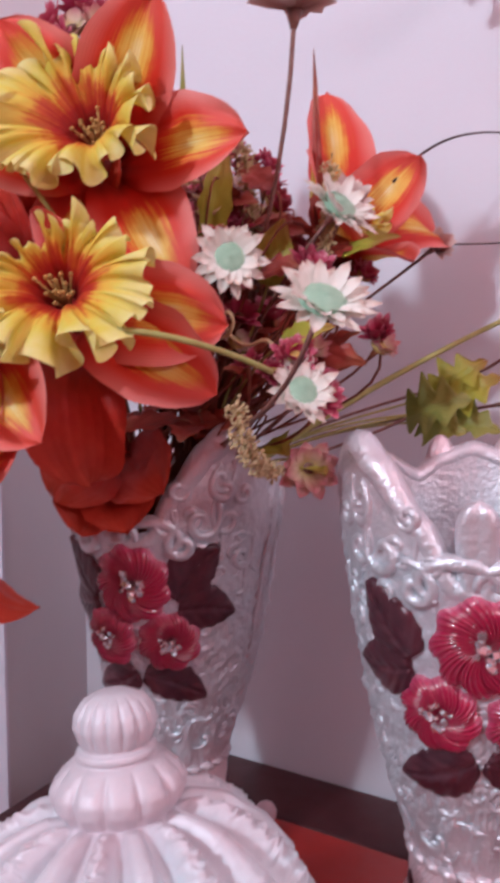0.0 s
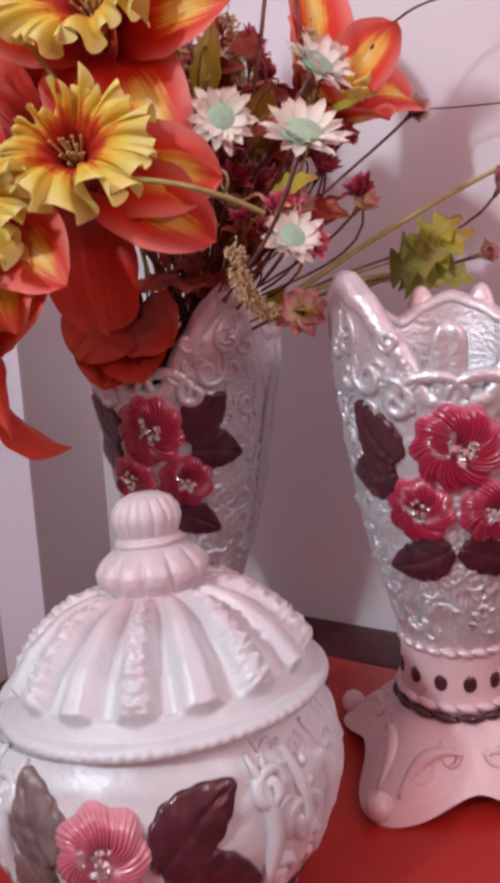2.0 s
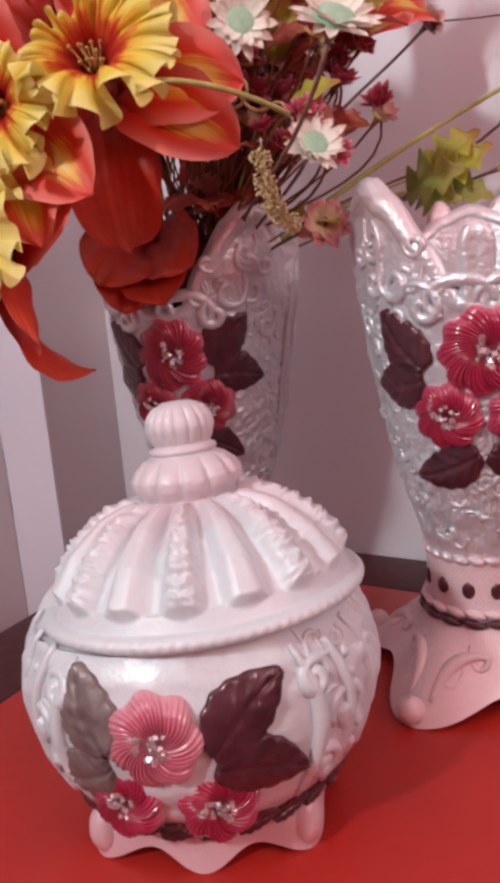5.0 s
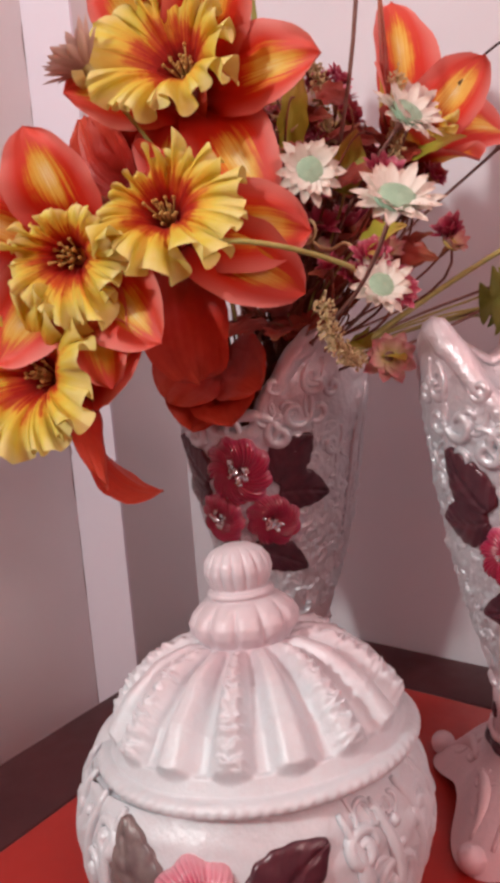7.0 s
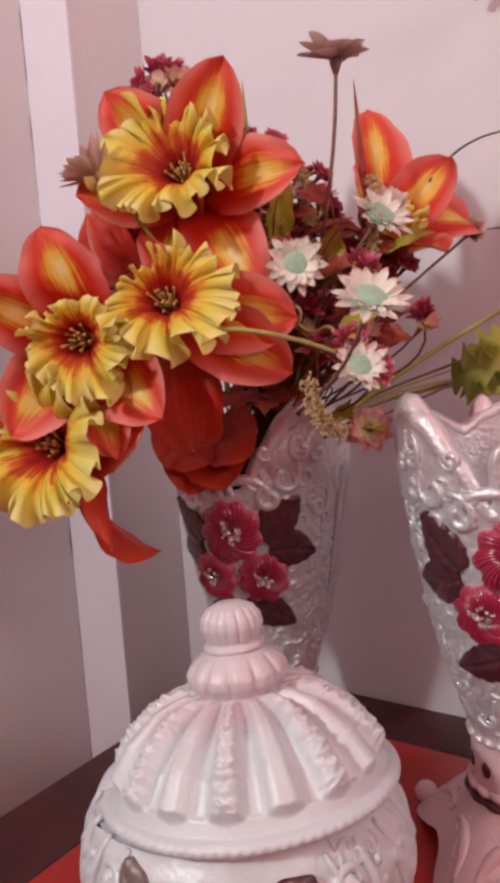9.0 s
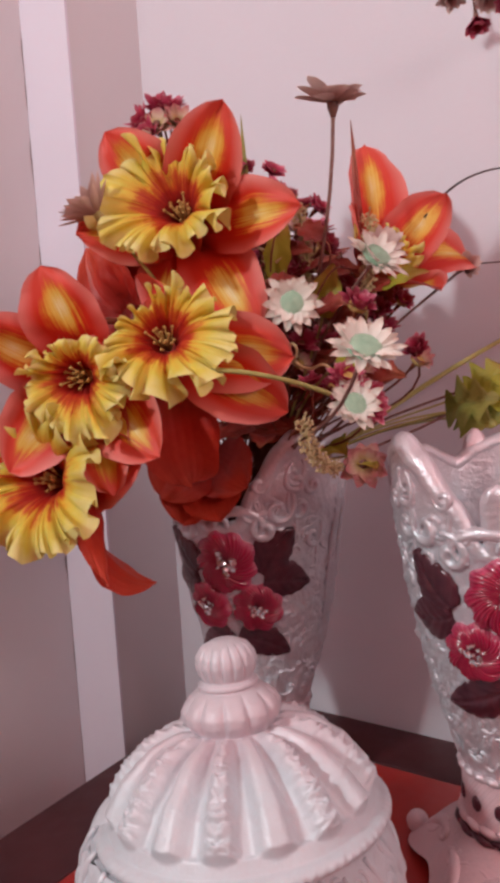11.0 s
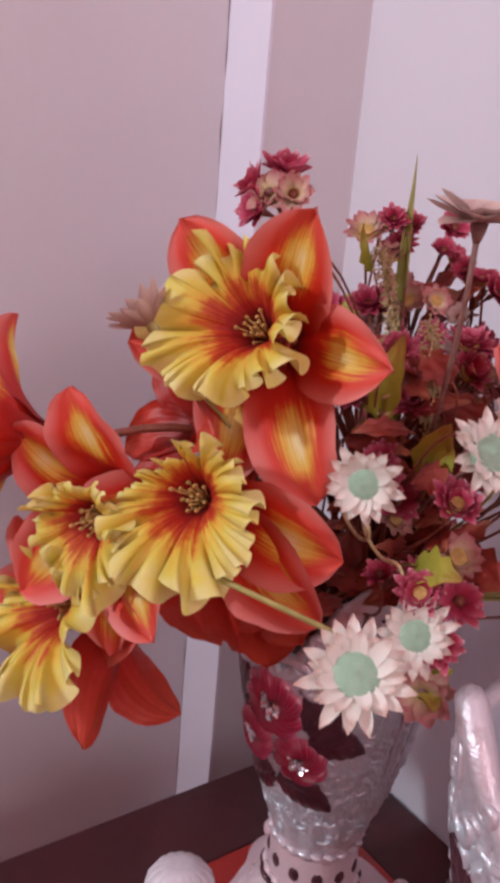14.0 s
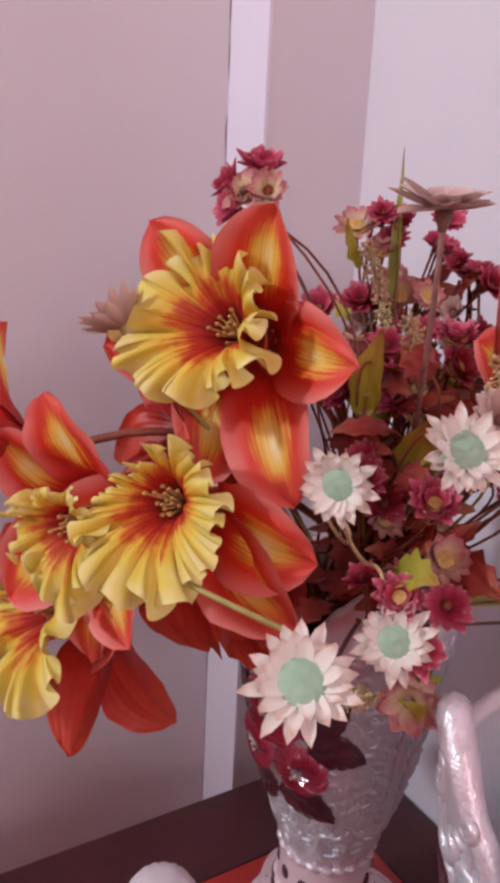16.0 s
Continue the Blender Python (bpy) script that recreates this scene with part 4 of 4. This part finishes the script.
lily((0.262, -0.262, 1.104), (0.35, -0.90, 0.20), 25, 1.05, 0.9, 7, corona=False, tweak=dict.fromkeys(range(6)), aims=((0.256, -0.285, 1.040), (0.290, -0.277, 1.043), (0.312, -0.266, 1.070), (0.240, -0.290, 1.062)), k=3.9, label="drooping deep red artificial lily at the vase's mouth")


def straw_daisy(p, d, R, n, seed, material=None, disc=None, k=0.0, name="straw_daisy", label="cream dried daisy with a pale mint centre", category="flower", group="dried daisies in the bouquet", layers=2, lift=10, stem=0.0013, dest=None, stem_mat=None):
    m = facing(p, d, seed * 37)
    ob = thing(name, m, label, category, group)
    rng = random.Random(seed)
    material = material or DAISY
    for lay in range(layers):
        for i in range(n):
            phi = 2 * math.pi * (i + 0.5 * lay) / n + rng.uniform(-0.08, 0.08)
            L = R * (1.0 - 0.18 * lay) * rng.uniform(0.76, 1.10)
            w = 1.15 * math.pi * R / n
            el = radians(lift + 16 * lay + rng.uniform(-9, 9))
            bend = rng.uniform(-0.25, 0.3)
            def f(u, v, L=L, w=w, el=el, bend=bend, phi=phi, lay=lay):
                t = v * 2 - 1
                ww = w * 0.70 * min(1.0, 0.5 + 1.4 * u) * max(0.0, 1 - u ** 3.4) ** 0.7
                x = R * 0.15 + L * u * 0.85 * math.cos(el)
                z = L * u * math.sin(el) + bend * L * u * u * 0.4 + 0.35 * ww * t * t + 0.001 * lay
                y = ww * t
                return Vector((x * math.cos(phi) - y * math.sin(phi), x * math.sin(phi) + y * math.cos(phi), z))
            part("petal", grid(5, 4, f), material, ob)
    if disc:
        part("disc", blob((0, 0, R * 0.10), R * 0.44, R * 0.44, R * 0.17, 10, 20), disc, ob, "rounded mint green centre")
    part("calyx", tube([(0, 0, 0.003), (0, 0, -0.004), (0, 0, -0.010)], [R * 0.18, R * 0.14, stem * 1.2], 10), stem_mat or TWIG, ob)
    stem_to(ob, m, (0, 0, -0.009), stem, stem_mat or TWIG, k, dest)
    return ob


straw_daisy((0.379, -0.294, 1.2125), (0.55, -0.75, 0.15), 0.0235, 15, 1, disc=DISC, k=0.3)
straw_daisy((0.475, -0.380, 1.174), (0.45, -0.42, 0.62), 0.0240, 17, 2, disc=DISC, k=0.0)
straw_daisy((0.418, -0.281, 1.137), (0.55, -0.50, 0.42), 0.0235, 16, 3, disc=DISC, k=6.0)
straw_daisy((0.431, -0.262, 1.240), (0.65, -0.25, 0.50), 0.0265, 18, 4, disc=DISC, k=0.6)
straw_daisy((0.407, -0.268, 1.352), (0.1, -0.1, 1.0), 0.028, 9, 5, DRIED, None, 0.4, "dried_flower", "dusty brown dried flower on a tall stem", lift=8, layers=2, group="", stem=0.0015, stem_mat=TWIG)
straw_daisy((0.270, -0.372, 1.283), (-0.50, -0.40, 0.75), 0.028, 18, 6, DRIED, None, 3.0, "dried_flower", "dusty brown dried flower beside an orange lily", lift=28, group="", stem=0.0013, stem_mat=STEM)

# burgundy and pink small blooms filling the back of the bouquet
rng = random.Random(11)
HEADS = [(0.239, -0.188, 1.346), (0.260, -0.165, 1.352), (0.275, -0.145, 1.338), (0.296, -0.122, 1.318), (0.297, -0.119, 1.274), (0.310, -0.201, 1.257), (0.345, -0.161, 1.257), (0.247, -0.178, 1.292), (0.313, -0.215, 1.273), (0.353, -0.193, 1.265), (0.291, -0.160, 1.280), (0.322, -0.214, 1.249)]
for i in range(52):
    if i < 2.5 * len(HEADS):
        px, py, pz = (q + (rng.uniform(-0.017, 0.017) if i >= len(HEADS) else 0) for q in HEADS[i % len(HEADS)])
    else:
        px, py = rng.uniform(0.320, 0.440), rng.uniform(-0.275, -0.17)
        pz = 1.27 - 0.7 * abs(px - 0.35) - rng.uniform(0, 0.12)
    straw_daisy((px, py, pz), (0.5 + rng.uniform(-0.5, 0.5), -0.6 + rng.uniform(-0.4, 0.5), 0.7), rng.uniform(0.012, 0.019), 12, 20 + i, BURGUNDY if i % 6 else PALEPINK, POLLEN if i % 3 == 0 else None, i * 0.7, "mum_bloom", "small burgundy artificial mum" if i % 6 else "small pink and yellow artificial bloom", group="burgundy mums in the bouquet" if i % 6 else "pink blooms in the bouquet", lift=rng.uniform(8, 40), layers=2 + i % 2, stem=0.0010, stem_mat=LILYSTEM)
for i, (px, py, pz, d) in enumerate(((0.254, -0.296, 1.366, (-0.4, -0.6, 0.5)), (0.272, -0.284, 1.374, (0.3, -0.3, 0.9)), (0.281, -0.288, 1.362, (0.7, -0.5, 0.4)), (0.262, -0.284, 1.376, (-0.2, 0.0, 1.0)), (0.262, -0.298, 1.352, (0.0, -0.9, 0.2)))):
    straw_daisy((px, py, pz), d, 0.0165, 11, 65 + i, (BURGUNDY, PALEPINK)[i % 3 == 2], None, 2.0, "mum_bloom", "small burgundy artificial mum" if i % 3 != 2 else "small pink and yellow artificial bloom", group="burgundy mums in the bouquet" if i % 3 != 2 else "pink blooms in the bouquet", lift=30, layers=2, stem=0.0009, stem_mat=LILYSTEM)
for i in range(34):
    px, py, pz = HEADS[i % len(HEADS)]
    px, py, pz = px + rng.uniform(-0.02, 0.05), py + rng.uniform(-0.03, 0.02), pz - rng.uniform(0.01, 0.085)
    kind = i % 4
    straw_daisy((px, py, pz), (0.5 + rng.uniform(-0.6, 0.6), -0.6 + rng.uniform(-0.4, 0.5), 0.6), rng.uniform(0.012, 0.018), 11, 120 + i, (BURGUNDY, PALEPINK, BURGUNDY, DRIED)[kind], POLLEN if kind == 1 else None, i * 0.9, "mum_bloom", ("small burgundy artificial mum", "small pink and yellow artificial bloom", "small burgundy artificial mum", "small dusty beige dried bloom")[kind], group=("burgundy mums in the bouquet", "pink blooms in the bouquet", "burgundy mums in the bouquet", "dried blooms in the bouquet")[kind], lift=rng.uniform(5, 45), stem=0.0009, stem_mat=LILYSTEM)
straw_daisy((0.266, -0.294, 1.362), (0.3, -0.7, 0.5), 0.018, 8, 61, PALEPINK, None, 2.0, "mum_bloom", "small pink and yellow artificial bloom", group="pink blooms in the bouquet")
straw_daisy((0.434, -0.075, 1.248), (0.7, -0.5, 0.3), 0.017, 11, 62, DRIED, None, 0.1, "dried_flower", "small dusty dried flower near the wall", group="", lift=35)
straw_daisy((0.412, -0.259, 1.092), (0.6, -0.6, 0.1), 0.020, 9, 63, PALEPINK, None, 0.1, "mum_bloom", "small pink and yellow artificial bloom", group="pink blooms in the bouquet")
straw_daisy((0.420, -0.225, 1.250), (0.5, -0.5, 0.6), 0.021, 12, 64, DRIED, None, 0.5, "dried_flower", "small dusty dried flower in the bouquet", group="", lift=30)


straw_daisy((0.508, -0.090, 1.178), (0.5, -0.6, 0.5), 0.016, 9, 66, PALEPINK, None, 0.1, "mum_bloom", "small pink and yellow artificial bloom", group="pink blooms in the bouquet", lift=55, layers=3)
straw_daisy((0.494, -0.092, 1.128), (0.9, -0.4, 0.2), 0.015, 9, 67, PALEPINK, None, 0.1, "mum_bloom", "small pink and yellow artificial bloom", group="pink blooms in the bouquet", lift=50, layers=3)


# ---- leaves, twigs and sprigs ----
def leaf_mesh(L, Wd, teeth, bend, seed):
    def f(u, v):
        t = v * 2 - 1
        w = Wd * 0.5 * (math.sin(math.pi * min(1, 0.04 + 0.96 * u ** 0.75)) ** 0.8) * (1 + teeth * (1 - abs((u * 3.4 + 0.2) % 1 - 0.5) * 4) * 0.55)
        return Vector((L * u, w * t, bend * L * u * u + 0.25 * abs(w * t) + 0.002 * noise.noise(Vector((u * 4, t * 2, seed)))))
    return grid(30, 12, f)


def leaf(p, d, up, L, Wd, teeth, material, label, seed, bend=-0.2, name="artificial_leaf", dest=None, stem=0.0010, stem_mat=None):
    x = Vector(d).normalized()
    z = (Vector(up) - x * x.dot(Vector(up))).normalized()
    y = z.cross(x)
    m = Matrix.Translation(p) @ Matrix((x, y, z)).transposed().to_4x4()
    ob = thing(name, m, label, "leaf", "leaves in the bouquet")
    part("blade", leaf_mesh(L, Wd, teeth, bend, seed), material, ob)
    inv = m.inverted()
    p3 = Vector(dest) if dest else MOUTH + Vector((0.02, 0.0, 0.0))
    p0 = Vector(p)
    pts = curve(p0, p0 - x * 0.03, p3 + Vector((0, 0, (p0 - p3).length * 0.4)), p3)
    part("stem", tube([inv @ q for q in pts], stem), stem_mat or STEM, ob)
    return ob


leaf((0.423, -0.105, 1.118), (0.85, -0.2, 0.30), (0.1, -0.9, 0.5), 0.050, 0.042, 0.85, LEAFGREEN, "olive green lobed artificial leaf", 1)
leaf((0.432, -0.100, 1.112), (0.75, -0.3, -0.05), (0.1, -0.9, 0.5), 0.038, 0.030, 0.85, LEAFGREEN, "olive green lobed artificial leaf", 8)
leaf((0.440, -0.095, 1.135), (0.80, -0.1, 0.55), (0.1, -0.9, 0.4), 0.046, 0.030, 0.85, LEAFYELLOW, "yellow green lobed artificial leaf", 2)
leaf((0.452, -0.095, 1.118), (1.0, -0.15, -0.20), (0.1, -0.9, 0.5), 0.040, 0.026, 0.6, LEAFGREEN, "olive green lobed artificial leaf", 93)
leaf((0.448, -0.096, 1.126), (0.85, -0.1, 0.50), (0.1, -0.9, 0.4), 0.046, 0.032, 0.85, LEAFYELLOW, "yellow green lobed artificial leaf", 94)
leaf((0.400, -0.200, 1.225), (0.8, -0.2, 0.25), (0, -0.7, 0.7), 0.05, 0.024, 0.3, LEAFYELLOW, "yellow green artificial leaf", 3)
leaf((0.360, -0.215, 1.10), (0.5, -0.6, 0.1), (0, -0.6, 0.8), 0.05, 0.026, 0.4, LEAFYELLOW, "yellow green artificial leaf", 4)
leaf((0.264, -0.170, 1.23), (0.0, 0.0, 1.0), (0.3, -1, 0), 0.17, 0.010, 0.0, LEAFGREEN, "tall olive blade leaf", 5, 0.02)
leaf((0.392, -0.195, 1.21), (-0.02, -0.05, 1.0), (0.3, -1, 0), 0.15, 0.007, 0.0, LEAFRED, "slender dark blade leaf", 6, 0.02)
leaf((0.395, -0.24, 1.095), (0.7, -0.6, 0.05), (0, -0.3, 1), 0.04, 0.026, 0.4, LEAFYELLOW, "yellow green artificial leaf", 7)
rng = random.Random(5)
for i in range(70):
    a = rng.uniform(0, 6.28)
    t = rng.random()
    p = MOUTH + Vector((0.02 + 0.10 * t + rng.uniform(-0.03, 0.03), -0.02 + rng.uniform(-0.05, 0.04), 0.085 + 0.17 * rng.random()))
    leaf(tuple(p), (math.cos(a) + 0.3, math.sin(a) - 0.3, rng.uniform(-0.2, 0.9)), (rng.uniform(-0.4, 0.4), -0.8, 0.6), rng.uniform(0.028, 0.048), rng.uniform(0.014, 0.024), 0.4, LEAFRED, "dark wine red artificial leaf in the bouquet", 10 + i, stem=0.0008, stem_mat=LILYSTEM)


def strand(name, pts, radius, material, label, category, n=8):
    ob = thing(name, Matrix.Translation(pts[0]), label, category)
    o = Vector(pts[0])
    part("stalk", tube([Vector(q) - o for q in pts], radius, n), material, ob)
    return ob


strand("curled_stalk", curve((0.366, -0.378, 1.168), (0.385, -0.374, 1.168), (0.41, -0.352, 1.160), (0.426, -0.330, 1.148)), 0.0016, STEM, "pale olive artificial stalk across the bouquet", "stalk")
coil = [Vector((0.352 + 0.017 * t + 0.0085 * math.cos(2.6 + t * 5.2), -0.277 + 0.004 * math.sin(t * 5.2), 1.180 - 0.004 * t + 0.0085 * math.sin(2.6 + t * 5.2))) for t in (i / 24 * 1.75 for i in range(25))]
strand("tendril", coil + curve(coil[-1], coil[-1] + Vector((0.008, 0, 0.004)), (0.400, -0.275, 1.165), (0.408, -0.272, 1.140), 8)[1:], 0.0012, SPRIG, "pale curled tendril among the flowers", "tendril")
strand("twig", curve((0.30, -0.19, 1.06), (0.36, -0.15, 1.11), (0.42, -0.10, 1.16), (0.53, -0.03, 1.215)), [0.0030 - 0.0012 * i / 14 for i in range(15)], STEM, "pale olive twig reaching past the vases", "twig")
strand("twig", curve((0.30, -0.18, 1.06), (0.36, -0.15, 1.09), (0.40, -0.12, 1.10), (0.43, -0.10, 1.12)), 0.0012, TWIG, "thin brown twig beside the leaf", "twig")
strand("twig", curve((0.415, -0.12, 1.29), (0.44, -0.09, 1.335), (0.47, -0.07, 1.335), (0.51, -0.05, 1.325)), [0.0012 - 0.0007 * i / 14 for i in range(15)], DARKTWIG, "thin dark curling twig", "twig")
strand("twig", curve((0.42, -0.10, 1.25), (0.45, -0.05, 1.25), (0.48, -0.04, 1.255), (0.54, -0.03, 1.25)), 0.0007, DARKTWIG, "thin dark curling twig", "twig")


def sprig(pts, label):
    ob = thing("beaded_sprig", Matrix.Translation(pts[0]), label, "sprig")
    o = Vector(pts[0])
    line = curve(*[Vector(q) - o for q in pts], 20)
    part("stalk", tube(line, 0.0010), STEM, ob)
    rg = random.Random(3)
    bits = []
    for q in line:
        for _ in range(14):
            d = Vector((rg.uniform(-1, 1), rg.uniform(-1, 1), rg.uniform(-1, 1))).normalized()
            e = q + d * rg.uniform(0.004, 0.008)
            bits.append(tube([q, e], [0.0005, 0.0003], 4))
            bits.append(blob(e, 0.0010, 0.0010, 0.0010, 3, 5))
    part("bristles", join(*bits), SPRIG, ob, "beige bristly buds")
    return ob


sprig(((0.398, -0.275, 1.090), (0.400, -0.290, 1.095), (0.402, -0.322, 1.10), (0.406, -0.330, 1.130)), "beige bristly sprig at the vase's mouth")

sprig(((0.268, -0.170, 1.25), (0.268, -0.175, 1.28), (0.272, -0.190, 1.31), (0.268, -0.200, 1.335)), "beige bristly sprig among burgundy mums")
sprig(((0.350, -0.215, 1.22), (0.352, -0.22, 1.25), (0.356, -0.225, 1.27), (0.352, -0.232, 1.295)), "beige bristly sprig among burgundy mums")
sprig(((0.400, -0.215, 1.21), (0.405, -0.22, 1.235), (0.41, -0.215, 1.255), (0.405, -0.212, 1.28)), "beige bristly sprig near the dried daisies")
leaf((0.372, -0.235, 1.205), (0.35, -0.3, 0.8), (0.3, -0.9, 0.2), 0.042, 0.028, 0.1, LEAFYELLOW, "rounded yellow green artificial leaf", 90)
leaf((0.340, -0.250, 1.235), (0.25, -0.2, 0.9), (0.3, -0.9, 0.2), 0.055, 0.022, 0.2, LEAFYELLOW, "yellow green artificial leaf among mums", 91)
leaf((0.395, -0.262, 1.165), (0.8, -0.3, 0.3), (0.3, -0.7, 0.6), 0.040, 0.022, 0.4, LEAFYELLOW, "yellow green artificial leaf under a daisy", 92)

rng = random.Random(21)
for i in range(40):
    hx, hy, hz = HEADS[i % len(HEADS)]
    p = (hx + rng.uniform(-0.02, 0.02), hy + rng.uniform(-0.01, 0.035), hz - rng.uniform(0.02, 0.09))
    a = rng.uniform(0, 6.28)
    leaf(p, (math.cos(a), math.sin(a) - 0.2, rng.uniform(0.2, 1.2)), (rng.uniform(-0.4, 0.4), -0.8, 0.6), rng.uniform(0.03, 0.05), rng.uniform(0.014, 0.024), 0.4, LEAFRED if i % 4 else LEAFYELLOW, "small wine red artificial leaf among mums" if i % 4 else "small yellow green artificial leaf among mums", 120 + i, stem=0.0007, stem_mat=LILYSTEM)



def leafy_strand(top, foot):
    """Thin hanging strand with pairs of tiny pointed leaves."""
    top, foot = Vector(top), Vector(foot)
    ob = thing("leafy_strand", Matrix.Translation(foot), "thin brown strand with tiny paired leaves", "sprig")
    line = curve(top - foot, (top - foot) * 0.66 + Vector((0.006, 0, 0)), (top - foot) * 0.33 + Vector((0.006, 0, 0)), (0, 0, 0))
    part("stalk", tube(line, 0.0010), TWIG, ob)
    for i in range(2, 14, 2):
        for s in (1, -1):
            tip = line[i] + Vector((s * 0.010, -0.002, 0.004))
            mid = (line[i] + tip) / 2 + Vector((0, 0, -0.001))
            part("leaflet", tube([line[i], mid, tip], [0.0006, 0.0019, 0.0002], 6), SPRIG, ob)


leafy_strand((0.324, -0.252, 1.292), (0.342, -0.250, 1.218))

# bunch that hangs before the wall
for i, (hx, hz, rad, petals, text) in enumerate(((0.418, 1.462, 0.017, BURGUNDY, "burgundy dried bloom hanging before the wall"), (0.400, 1.486, 0.016, DRIED, "dusty dried bloom hanging before the wall"), (0.432, 1.482, 0.019, DRIED, "dusty dried bloom hanging before the wall"), (0.452, 1.468, 0.018, BURGUNDY, "burgundy dried bloom hanging before the wall"), (0.470, 1.490, 0.020, DRIED, "dusty dried bloom hanging before the wall"))):
    straw_daisy((hx + 0.030, -0.06 - 0.012 * (i % 2), hz + 0.004), (0.2 - 0.1 * i, -0.3, -1.0), rad, 10, 80 + i, petals, None, 0, "hanging_bloom", text, group="hanging bunch", dest=(0.45, -0.02, 1.66), layers=3, lift=35)
